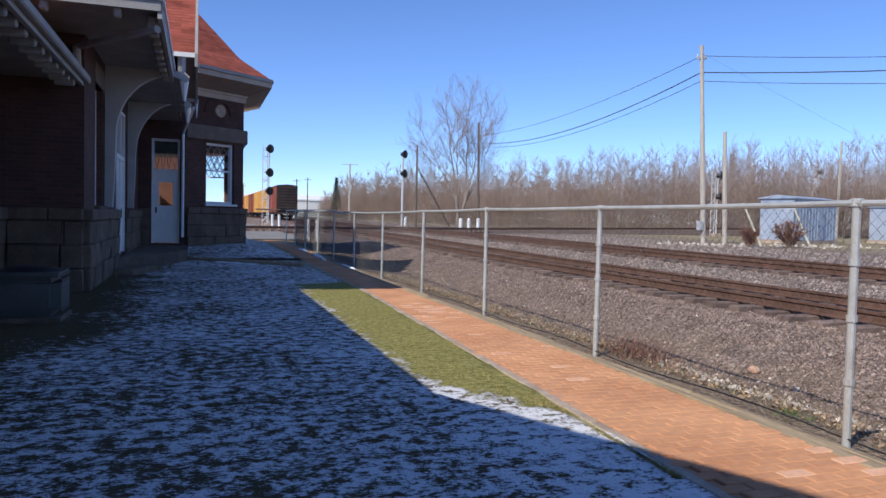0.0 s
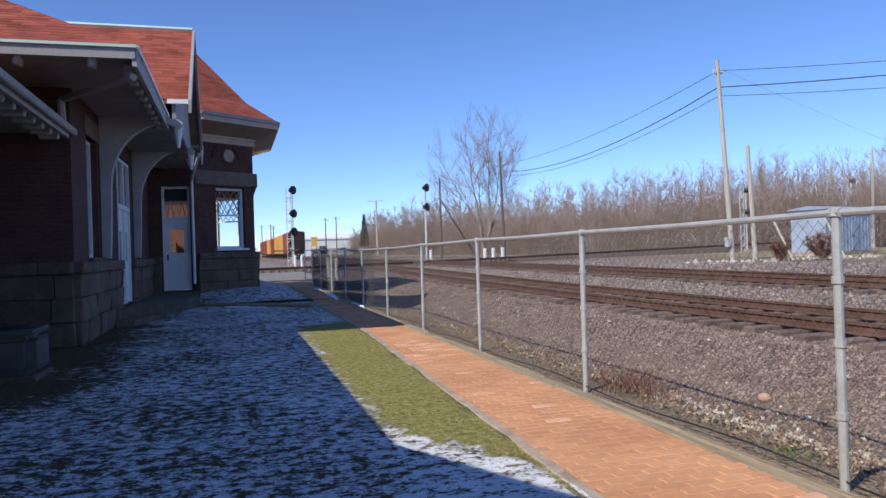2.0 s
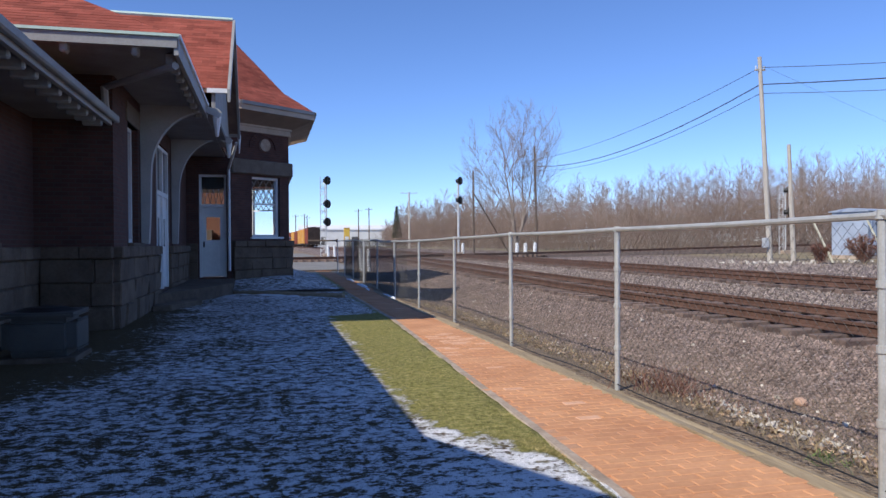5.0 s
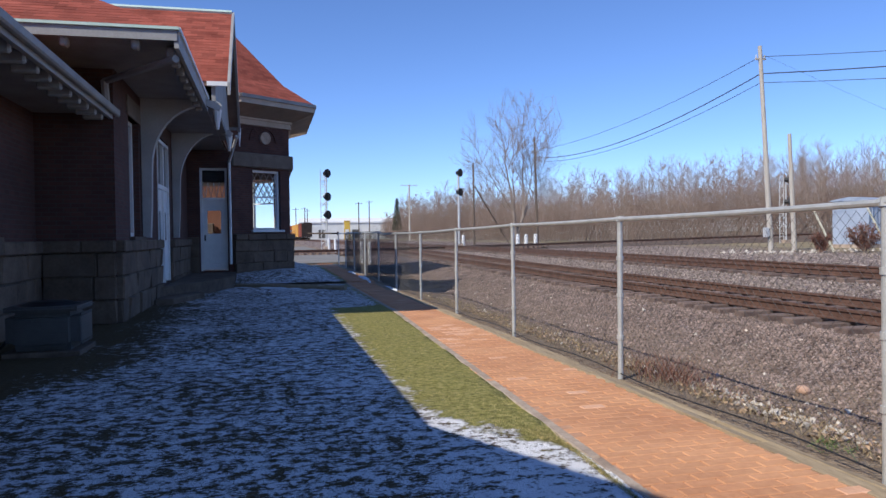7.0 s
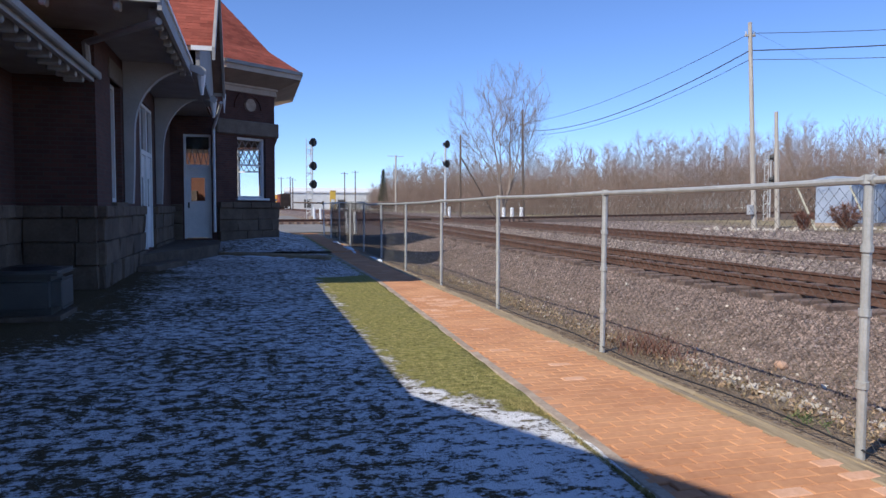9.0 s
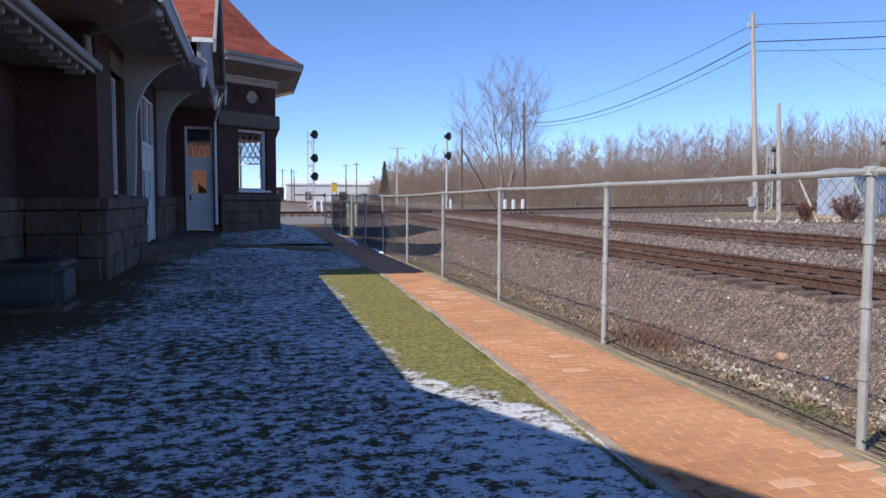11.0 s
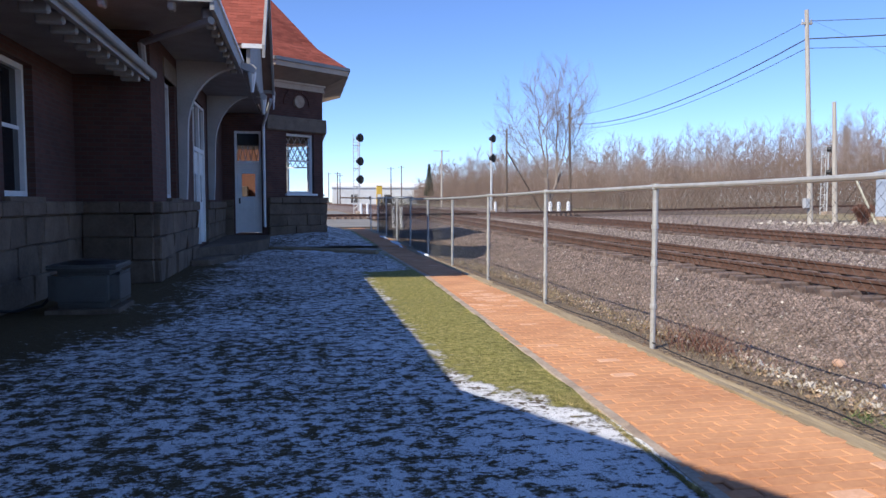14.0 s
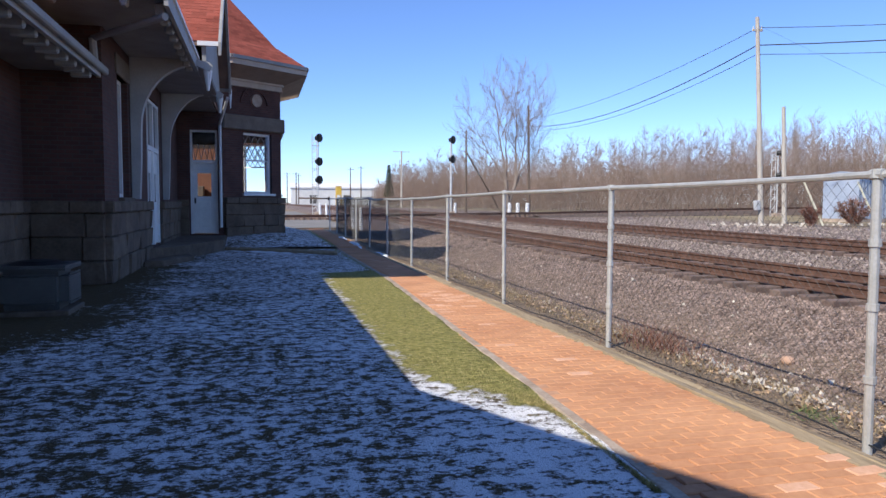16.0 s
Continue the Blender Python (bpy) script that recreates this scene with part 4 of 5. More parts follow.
def track(name, points, label, split):
    """points: the middle line with its height; split: ties up to this many metres along are pieces of their own."""
    t = tagged(empty(name), label, "railway track", "tracks")
    for s in (-0.755, 0.755):
        line = []
        for i, p in enumerate(points):
            a, b = Vector(points[max(0, i - 1)]), Vector(points[min(len(points) - 1, i + 1)])
            d = (b - a).normalized()
            line.append(Vector(p) + Vector((d.y, -d.x, 0)).normalized() * s)
        part("rail", rail_bm(line), RAIL, t)
    rnd = random.Random(7)
    tie = mesh("tie", boxed(-1.3, 1.3, -0.115, 0.115, -0.16, -0.005, bev=0.012), TIE)
    bm = bmesh.new()
    dist, step = 0.0, 0.54
    for p, q in zip(points, points[1:]):
        p, q = Vector(p), Vector(q)
        ln, d = (q - p).length, (q - p).normalized()
        ang = math.atan2(d.y, d.x) - math.pi / 2
        k = 0.0
        while k < ln and dist < 130:
            c = p + d * k
            m = pose(c.x + rnd.uniform(-0.05, 0.05), c.y, c.z + rnd.uniform(-0.015, 0.005), 0, 0, math.degrees(ang) + rnd.uniform(-1.5, 1.5))
            if dist < split:
                part("tie", tie, None, t).matrix_basis = m
            else:
                n = len(bm.verts)
                box(bm, -1.3, 1.3, -0.115, 0.115, -0.16, -0.005)
                bm.verts.ensure_lookup_table()
                for v in bm.verts[n:]:
                    v.co = m @ v.co
            k += step
            dist += step
    tagged(part("tie_bed", bm, TIE, t), "dark wooden ties", kind="stuff")
    return t


def tracks():
    ys = [-6 + 6 * k for k in range(20)] + [120, 140, 160, 190, 220, 260, 300, 350, 420]
    track("railway_track", [(lane(y), y, bed_z(y)) for y in ys], "rusty railway track on brown ballast", 50)
    track("railway_track", [(13.6 + 1.2 * smooth(40, 140, y), y, bed_z(y) + 0.2 - 0.1 * smooth(14, 40, y)) for y in ys], "second rusty railway track on grey ballast", 55)
    line = [Vector(p) for p in ((-14, 45, 0.34), (8, 50.5, 0.36), (21.4, 56.5, 0.42), (36, 60.5, 0.6), (51, 64, 0.8), (75, 68.5, 1.0), (110, 74, 1.2))]
    track("railway_track", line, "rusty track crossing the main line at an angle", 0)
    # low bank whose dark colour stands for the shadow side of rails and ties
    bm = bmesh.new()
    rings = []
    for k, p in enumerate(line):
        d = (line[min(k + 1, 6)] - line[max(k - 1, 0)]).normalized()
        s = Vector((d.y, -d.x, 0)).normalized()
        rings.append([bm.verts.new(Vector((p.x, p.y, 0)) + s * q + Vector((0, 0, z))) for q, z in ((-3.2, 0.1), (-1.5, p.z - 0.07), (1.5, p.z - 0.07), (2.6, 0.1))])
    for a, b in zip(rings[2:], rings[3:]):
        for k in range(3):
            bm.faces.new((a[k], a[k + 1], b[k + 1], b[k]))
    tagged(part("ballast_ridge", bm, speckled("shade_dark_ballast", (0.07, 0.05, 0.04), (0.15, 0.11, 0.088), 2.0, 25.0, 0.95)), "low bank of the crossing track, darkened for its shadow side", "ballast", kind="structure")
    bm = bmesh.new()
    xs, yy = (-30, -10, 0, 4.6), (36.5, 40, 48, 60, 90)
    grid = [[bm.verts.new((x, y + 0.25 * (x - 4.6), rise(y) + 0.02)) for y in yy] for x in xs]
    for i in range(3):
        for j in range(4):
            bm.faces.new((grid[i][j], grid[i + 1][j], grid[i + 1][j + 1], grid[i][j + 1]))
    tagged(part("asphalt_apron", bm, ASPHALT), "pale worn asphalt apron beyond the station", "road", kind="structure")


def stones():
    """Loose ballast between the fence and the tracks, and rubble along the fence."""
    def heap(name, label, count, place, size, mat, seed):
        rnd = random.Random(seed)
        verts, faces = [], []
        base = [Vector(v) for v in ((1, 0, 0), (-1, 0, 0), (0, 1, 0), (0, -1, 0), (0, 0, 1), (0, 0, -1))]
        tri = ((0, 2, 4), (2, 1, 4), (1, 3, 4), (3, 0, 4), (2, 0, 5), (1, 2, 5), (3, 1, 5), (0, 3, 5))
        for _ in range(count):
            x, y = place(rnd)
            s = rnd.uniform(*size) * (1 if rnd.random() < 0.9 else 1.6)
            q = Euler((rnd.random() * 6, rnd.random() * 6, rnd.random() * 6)).to_matrix()
            k, z = len(verts), ground_z(x, y) + s * 0.25
            for b in base:
                p = q @ Vector((b.x * s * rnd.uniform(0.7, 1.2), b.y * s * rnd.uniform(0.6, 1.1), b.z * s * rnd.uniform(0.5, 0.9)))
                verts.append((x + p.x, y + p.y, z + p.z))
            faces += [tuple(k + i for i in t) for t in tri]
        me = bpy.data.meshes.new(name)
        me.from_pydata(verts, [], faces)
        me.materials.append(mat)
        tagged(part(name, me, None), label, "stones", kind="stuff")

    def slope(r):
        y = 2.5 + 30 * r.random() ** 1.5
        return 4.7 + 2.9 * r.random() ** 0.7 if r.random() < 0.85 else r.uniform(3.8, 7.4), y
    heap("ballast_stones", "brown and grey ballast stones on the embankment", 62000, slope, (0.010, 0.021), ROCK, 21)
    heap("ballast_stones", "grey ballast between the tracks", 22000, lambda r: (r.uniform(9.9, 12.4) if r.random() < 0.7 else r.uniform(7.6, 17.5), 3 + 42 * r.random()), (0.018, 0.036), GREYROCK, 22)
    heap("gravel", "grey gravel beyond the second track", 9000, lambda r: (16 + 14 * r.random(), 14 + 36 * r.random()), (0.03, 0.06), GREYROCK, 25)
    heap("limestone_rubble", "pale limestone rubble at the foot of the fence", 260, lambda r: (3.85 + abs(r.gauss(0, 0.6)), 5.6 + r.gauss(0, 1.2)), (0.008, 0.034), PALEROCK, 23)
    heap("limestone_rubble", "pale stones strewn on the ballast", 160, lambda r: (r.uniform(3.7, 7), r.uniform(3, 26)), (0.012, 0.036), PALEROCK, 24)
    heap("limestone_rubble", "white broken stone about the pole feet", 130, lambda r: (r.uniform(26, 41), 36.5 + r.gauss(0, 1.3)), (0.05, 0.17), PALEROCK, 26)
    bm = bmesh.new()
    bmesh.ops.create_icosphere(bm, subdivisions=2, radius=0.07)
    for v in bm.verts:
        v.co *= 1 + 0.25 * noise.noise(v.co * 9)
        v.co.z *= 0.75
    ob = part("boulder", bm, speckled("tan_boulder", (0.40, 0.24, 0.16), (0.56, 0.38, 0.27), 6.0, 40.0))
    ob.location = (5.4, 6.49, ground_z(5.4, 6.49) + 0.035)
    tagged(ob, "small orange-tan boulder on the ballast slope", "rock")


tracks()
stones()


# ---- signals, poles, cabinets ----
def far_z(x, y):
    return ground_z(x, y)


def signal_head(parent, c, r, toward):
    toward = Vector(toward).normalized()
    h = part("signal_head", disc(bmesh.new(), c, toward, r, 0.05, 20), BLACK, parent, "round black signal target")
    bm = bmesh.new()
    disc(bm, Vector(c) - toward * 0.22, toward, r * 0.5, 0.4, 12)
    part("lamp_case", bm, BLACK, h)
    for dz in (-0.45, 0, 0.45):
        hd = bmesh.new()
        disc(hd, Vector(c) + toward * 0.1 + Vector((0, 0, dz * r)), toward, r * 0.16, 0.2, 10)
        part("hood", hd, BLACK, h)


def mast_signal(x, y, top, heads, label, lattice=True, post=0.07):
    z0 = far_z(x, y)
    sg = tagged(empty("railway_signal"), label, "railway signal", "railway signals")
    part("foundation", boxed(x - 0.35, x + 0.35, y - 0.35, y + 0.35, z0 - 0.2, z0 + 0.3, bev=0.03), CONCRETE, sg)
    part("mast", rod(bmesh.new(), (x, y, z0), (x, y, top - 0.2), post, post * 0.9, 10), SILVER, sg, "silver painted mast")
    if lattice:
        bm = bmesh.new()
        w = 0.55
        for a in (-w, -0.12):
            rod(bm, (x + a, y + 0.15, z0), (x + a, y + 0.15, top), 0.035, n=5)
        n = int((top - z0) / 0.45)
        for k in range(n):
            z = z0 + 0.45 * k
            rod(bm, (x - w, y + 0.15, z), (x - 0.12, y + 0.15, z + (0.45 if k % 2 else 0)), 0.026, n=4)
            rod(bm, (x - w, y + 0.15, z + 0.2), (x - 0.12, y + 0.15, z + 0.2), 0.012, n=4)
        part("ladder", bm, SILVER, sg, "silver lattice ladder")
        for z in heads:
            part("platform", boxed(x - 0.6, x + 0.15, y + 0.05, y + 0.5, z - 0.7, z - 0.66), SILVER, sg)
    for z in heads:
        signal_head(sg, (x + 0.1, y - 0.35, z), 0.42 if lattice else 0.40, (0.8, -1, 0))
        part("bracket_arm", rod(bmesh.new(), (x, y, z), (x, y - 0.25, z), 0.04, n=6), SILVER, sg)
    return sg


def utility_pole(x, y, h, r, mat, label, lean=(0, 0), arms=(), name="utility_pole"):
    z0 = far_z(x, y)
    p = tagged(empty(name, pose(x, y, z0, lean[0], lean[1], 0)), label, "utility pole", "poles")
    part("pole", rod(bmesh.new(), (0, 0, -0.3), (0, 0, h), r, r * 0.72, 10), mat, p)
    for z, w in arms:
        part("crossarm", boxed(-w / 2, w / 2, -0.06, 0.06, z - 0.06, z + 0.06), mat, p)
        for k in (-1, 1):
            part("insulator", rod(bmesh.new(), (k * w * 0.42, 0, z + 0.06), (k * w * 0.42, 0, z + 0.25), 0.05, 0.03, 6), SILVER, p)
    return p


def cable(a, b, sag, r, label="black overhead cable strung between wooden poles", name="overhead_cable"):
    bm = bmesh.new()
    a, b = Vector(a), Vector(b)
    n = 14
    pts = [a.lerp(b, k / n) - Vector((0, 0, 4 * sag * (k / n) * (1 - k / n))) for k in range(n + 1)]
    side = (b - a).cross(Vector((0, 0, 1))).normalized()
    up = side.cross(b - a).normalized()
    rings = [[bm.verts.new(p + (side * math.cos(t) + up * math.sin(t)) * r) for t in (0, 1.257, 2.513, 3.77, 5.027)] for p in pts]
    for p, q in zip(rings, rings[1:]):
        for k in range(5):
            bm.faces.new((p[k], p[(k + 1) % 5], q[(k + 1) % 5], q[k]))
    tagged(part(name, bm, CABLE), label, "cable", "overhead cables")


def line_side():
    mast_signal(5.9, 71.3, 7.9, (7.5, 5.25, 3.5), "silver ladder signal mast with three black heads", True)
    mast_signal(18.7, 69.6, 7.8, (7.5, 5.6), "slim silver signal mast with two black heads", False, 0.12)
    mast_signal(46.5, 57.5, 6.4, (6.0, 4.0), "silver ladder signal behind the utility pole", True)
    mast_signal(64.6, 63.2, 7.8, (7.4, 5.3), "silver signal mast near the equipment shed", True)
    main = utility_pole(30.4, 38.95, 12.7, 0.165, POLEWOOD, "tall bleached wooden pole carrying three cables", (-1.6, -2.0), [(11.9, 0.7)])
    part("meter_box", boxed(-0.45, -0.15, -0.2, 0.1, 0.9, 1.5, bev=0.02), SILVER, main)
    utility_pole(33.2, 40.3, 7.5, 0.16, POLEWOOD, "short bleached wooden pole beside the tall one", (-1.2, -1.6))
    utility_pole(32.5, 84.0, 13.0, 0.17, DARKPOLE, "dark wooden pole in front of the woods", (0, -1.2), [(11.2, 0.8)])
    utility_pole(24.7, 85.0, 9.9, 0.15, DARKPOLE, "dark wooden pole beside the signal", (0, 0))
    utility_pole(61.4, 57.5, 9.9, 0.15, POLEWOOD, "pale wooden pole near the equipment shed", (0, 1))
    utility_pole(33.0, 168.0, 13.2, 0.25, POLEWOOD, "far pole with a wide crossarm", (0, 0), [(13.0, 4.0)])
    for x, y, h in ((31, 248, 13.0), (36, 258, 14.0), (14, 270, 12.0), (16, 290, 12.0), (12, 300, 13.0)):
        utility_pole(x, y, h, 0.22, DARKPOLE, "thin distant wooden pole", (0, 0), [(h - 0.6, 2.5)])
    bm = rod(bmesh.new(), (24.8, 85, 7.3), (30.0, 87.5, 0.2), 0.09, 0.07, 6)
    tagged(part("pole_brace", bm, DARKPOLE), "slanting timber prop of the dark pole", "pole prop")
    t = Vector((29.98, 39.28, 0))
    for za, zb, sag in ((12.1, 11.6, 0.9), (11.05, 10.7, 1.4), (10.5, 10.2, 1.3)):
        cable((t.x, t.y, za), (32.5, 84.0, zb), sag, 0.02 if za != 11.05 else 0.035)
        cable((t.x, t.y, za), (66.0, 16.0, za + (1.5 if za != 11.05 else 2.4)), 1.0, 0.02 if za != 11.05 else 0.035)
    cable((t.x, t.y, 12.3), (50.0, 38.0, 5.0), 0.1, 0.006, "thin guy wire of the tall pole", "guy_wire")
    for x, y in ((20.9, 58.6), (21.5, 58.2), (22.2, 57.8), (20.6, 75.0)):
        p = tagged(empty("marker_post", pose(x, y, far_z(x, y))), "white painted concrete post beside the tracks", "post", "marker posts")
        part("shaft", rod(bmesh.new(), (0, 0, -0.1), (0, 0, 1.1), 0.17, 0.16, 10), WHITE, p)
        part("top_cap", rod(bmesh.new(), (0, 0, 1.1), (0, 0, 1.17), 0.16, 0.06, 10), WHITE, p)
    for x, y, h in ((4.85, 36.9, 1.05), (5.12, 35.9, 1.05), (4.4, 51.0, 1.1), (4.7, 49.5, 1.1)):
        p = tagged(empty("bollard", pose(x, y, far_z(x, y), 0, -2, 0)), "white painted pipe bollard near the fence end", "bollard", "bollards")
        part("pipe", rod(bmesh.new(), (0, 0, -0.1), (0, 0, h), 0.085, n=12), WHITE, p)
        part("dome", rod(bmesh.new(), (0, 0, h), (0, 0, h + 0.05), 0.085, 0.04, 12), WHITE, p)


def equipment_shed(x, y, turn, w, d, h, label):
    sh = tagged(empty("equipment_shed", pose(x, y, far_z(x, y), 0, 0, turn)), label, "shed", "equipment sheds")
    part("plinth", boxed(-0.1, w + 0.1, -0.1, d + 0.1, -0.3, 0.25), CONCRETE, sh)
    part("body", boxed(0, w, 0, d, 0.25, h, bev=0.02), SHED, sh)
    bm = bmesh.new()
    prism(bm, [(-0.15, -0.15, h), (-0.15, d / 2, h + 0.22), (-0.15, d + 0.15, h), (-0.15, d + 0.15, h - 0.06), (-0.15, -0.15, h - 0.06)], (w + 0.3, 0, 0))
    part("roof", bm, SHED, sh)
    n = int(w / 0.45)
    for k in range(n + 1):
        part("seam", boxed(k * w / n - 0.02, k * w / n + 0.02, -0.035, 0, 0.25, h), SHED, sh)
    dr = part("door", boxed(w * 0.55, w * 0.55 + 0.95, -0.05, 0, 0.3, 2.4, bev=0.01), SHED, sh)
    part("door_handle", boxed(w * 0.55 + 0.1, w * 0.55 + 0.16, -0.09, -0.05, 1.2, 1.4), BLACK, dr)


def bush(x, y, r, h, seed):
    rnd = random.Random(seed)
    b = tagged(empty("bush", pose(x, y, far_z(x, y))), "russet leafless bush beside the equipment shed", "bush", "bushes")
    st, tw = bmesh.new(), [[], []]
    for _ in range(26):
        a = rnd.uniform(0, 6.28)
        q = rnd.uniform(0.2, 1) * r
        e = Vector((math.cos(a) * q, math.sin(a) * q, h * rnd.uniform(0.6, 1.0) * (1 - 0.3 * q / r)))
        rod(st, (0, 0, 0), e, 0.03, 0.01, 4, False)
        for _ in range(60):
            p = e * rnd.uniform(0.25, 1.0)
            d = Vector((rnd.gauss(0, 1), rnd.gauss(0, 1), rnd.gauss(0.5, 0.8))).normalized() * rnd.uniform(0.15, 0.4)
            s = d.cross(Vector((rnd.random(), rnd.random(), rnd.random()))).normalized() * 0.02
            k = len(tw[0])
            tw[0] += [tuple(p - s), tuple(p + s), tuple(p + d)]
            tw[1].append((k, k + 1, k + 2))
    part("stem", st, BARK, b)
    me = bpy.data.meshes.new("twigs")
    me.from_pydata(tw[0], [], tw[1])
    me.materials.append(BRUSH)
    tagged(part("twig_mass", me, None, b), kind="stuff")


line_side()
equipment_shed(39.63, 41.00, 18, 6.32, 2.50, 3.3, "grey-blue sheet metal equipment shed behind the tracks")
equipment_shed(52.44, 44.00, 18, 1.10, 1.58, 3.0, "small pale equipment shed beside the tracks")
bush(30.6, 35.0, 0.62, 1.3, 5)
bush(33.3, 34.8, 1.0, 2.0, 6)
for gx, gy in ((32.7, 36.4), (37.6, 37.4)):
    tagged(part("guy_guard", rod(bmesh.new(), (gx, gy, far_z(gx, gy)), (gx - 0.9, gy + 0.7, 2.75), 0.07, 0.06, 6), GUARD), "dull yellow plastic guy wire guard", "guy guard", "guy guards")


# ---- trees ----
def limb(segs, p, d, length, r, depth, rnd):
    """An ascending branch that forks into finer ones."""
    n = 4
    for k in range(n):
        d = (d + Vector((rnd.gauss(0, 0.10), rnd.gauss(0, 0.10), rnd.gauss(0.06, 0.06)))).normalized()
        q = p + d * (length / n)
        segs.append((p, q, r, r * 0.8))
        p, r = q, r * 0.8
        if depth > 0:
            for _ in range(2 if depth == 1 else 1):
                side = d.orthogonal().normalized()
                side = (Matrix.Rotation(rnd.uniform(0, 6.283), 3, d) @ side) * rnd.uniform(0.45, 0.8)
                limb(segs, p, (d + side + Vector((0, 0, 0.1))).normalized(), length * rnd.uniform(0.42, 0.66), r * 0.5, depth - 1, rnd)


def big_tree(x, y, seed):
    """Several leaders spread from a low fork into a wide, thin crown."""
    rnd = random.Random(seed)
    t = tagged(empty("bare_tree", pose(x, y, far_z(x, y) - 0.1)), "large leafless tree with a wide airy crown", "tree")
    bm = bmesh.new()
    rod(bm, (0, 0, 0), (-0.1, 0, 1.3), 0.36, 0.27, 9)
    rod(bm, (-0.1, 0, 1.25), (-0.35, 0, 3.6), 0.22, 0.18, 8)
    rod(bm, (-0.05, 0, 1.2), (0.75, 0.3, 3.0), 0.19, 0.15, 8)
    part("trunk", bm, BARK, t)
    segs = []
    leaders = (((-0.35, 0, 3.6), (-4.2, 0.8, 10.6), 0.11), ((-0.35, 0, 3.6), (-2.1, -1.2, 12.6), 0.15), ((-0.35, 0, 3.6), (0.2, 1.5, 12.2), 0.12), ((-0.3, 0, 3.3), (-3.6, 1.2, 7.4), 0.08),
               ((0.75, 0.3, 3.0), (0.8, 0, 13.6), 0.14), ((0.75, 0.3, 3.0), (2.4, -1.0, 12.6), 0.11), ((0.75, 0.3, 3.0), (4.2, 0.6, 11.2), 0.10), ((0.4, 0.2, 2.3), (3.2, 1.0, 7.6), 0.07))
    for a, b, r in leaders:
        a, b = Vector(a), Vector(b)
        n = 9
        p = a
        for k in range(1, n + 1):
            f = k / n
            q = a.lerp(b, f) + Vector((rnd.gauss(0, 0.07), rnd.gauss(0, 0.07), 0.9 * math.sin(math.pi * f) * (-0.4 if abs(b.x) > 3 else 0.1)))
            segs.append((p, q, r, r * 0.84))
            p, r = q, r * 0.84
            if k > 2:
                d = (b - a).normalized()
                for _ in range(3):
                    side = Matrix.Rotation(rnd.uniform(0, 6.283), 3, d) @ d.orthogonal().normalized()
                    limb(segs, p, (d + side * rnd.uniform(0.6, 1.2) + Vector((0, 0, 0.15))).normalized(), rnd.uniform(1.8, 3.4) * (1.1 - 0.35 * f), max(r * 0.5, 0.022), 2, rnd)
    verts, faces = [], []
    for p, q, a, b in segs:
        tri_rod(verts, faces, p, q, max(a, 0.007), max(b, 0.0045))
    me = bpy.data.meshes.new("crown")
    me.from_pydata(verts, [], faces)
    me.materials.append(BARK)
    part("crown", me, None, t, "fine bare branches and twigs")


def conifer(x, y, h, seed):
    rnd = random.Random(seed)
    t = tagged(empty("conifer", pose(x, y, far_z(x, y) - 0.1)), "small dark evergreen at the edge of the woods", "tree")
    part("trunk", rod(bmesh.new(), (0, 0, 0), (0, 0, h * 0.97), 0.18, 0.02, 6), BARK, t)
    v, f = [], []
    for _ in range(2600):
        z = h * (0.25 + 0.75 * rnd.random() ** 1.2)
        a, r = rnd.uniform(0, 6.283), 0.16 * (h - z) * rnd.random() ** 0.5 + 0.05
        p = Vector((math.cos(a) * r, math.sin(a) * r, z))
        d = Vector((math.cos(a), math.sin(a), -0.35)) * rnd.uniform(0.3, 0.7)
        s = Vector((-math.sin(a), math.cos(a), rnd.uniform(-0.4, 0.4))) * 0.08
        k = len(v)
        v += [tuple(p - s), tuple(p + s), tuple(p + d)]
        f.append((k, k + 1, k + 2))
    me = bpy.data.meshes.new("crown")
    me.from_pydata(v, [], f)
    me.materials.append(NEEDLES)
    part("crown", me, None, t, "dark green needle sprays")


def tri_rod(verts, faces, p, q, a, b):
    d = (q - p).normalized()
    u = d.orthogonal().normalized()
    v = d.cross(u)
    k = len(verts)
    for c, r in ((p, a), (q, b)):
        verts += [tuple(c + u * r), tuple(c + (v * 0.87 - u * 0.5) * r), tuple(c - (v * 0.87 + u * 0.5) * r)]
    faces += [(k, k + 1, k + 4, k + 3), (k + 1, k + 2, k + 5, k + 4), (k + 2, k, k + 3, k + 5)]


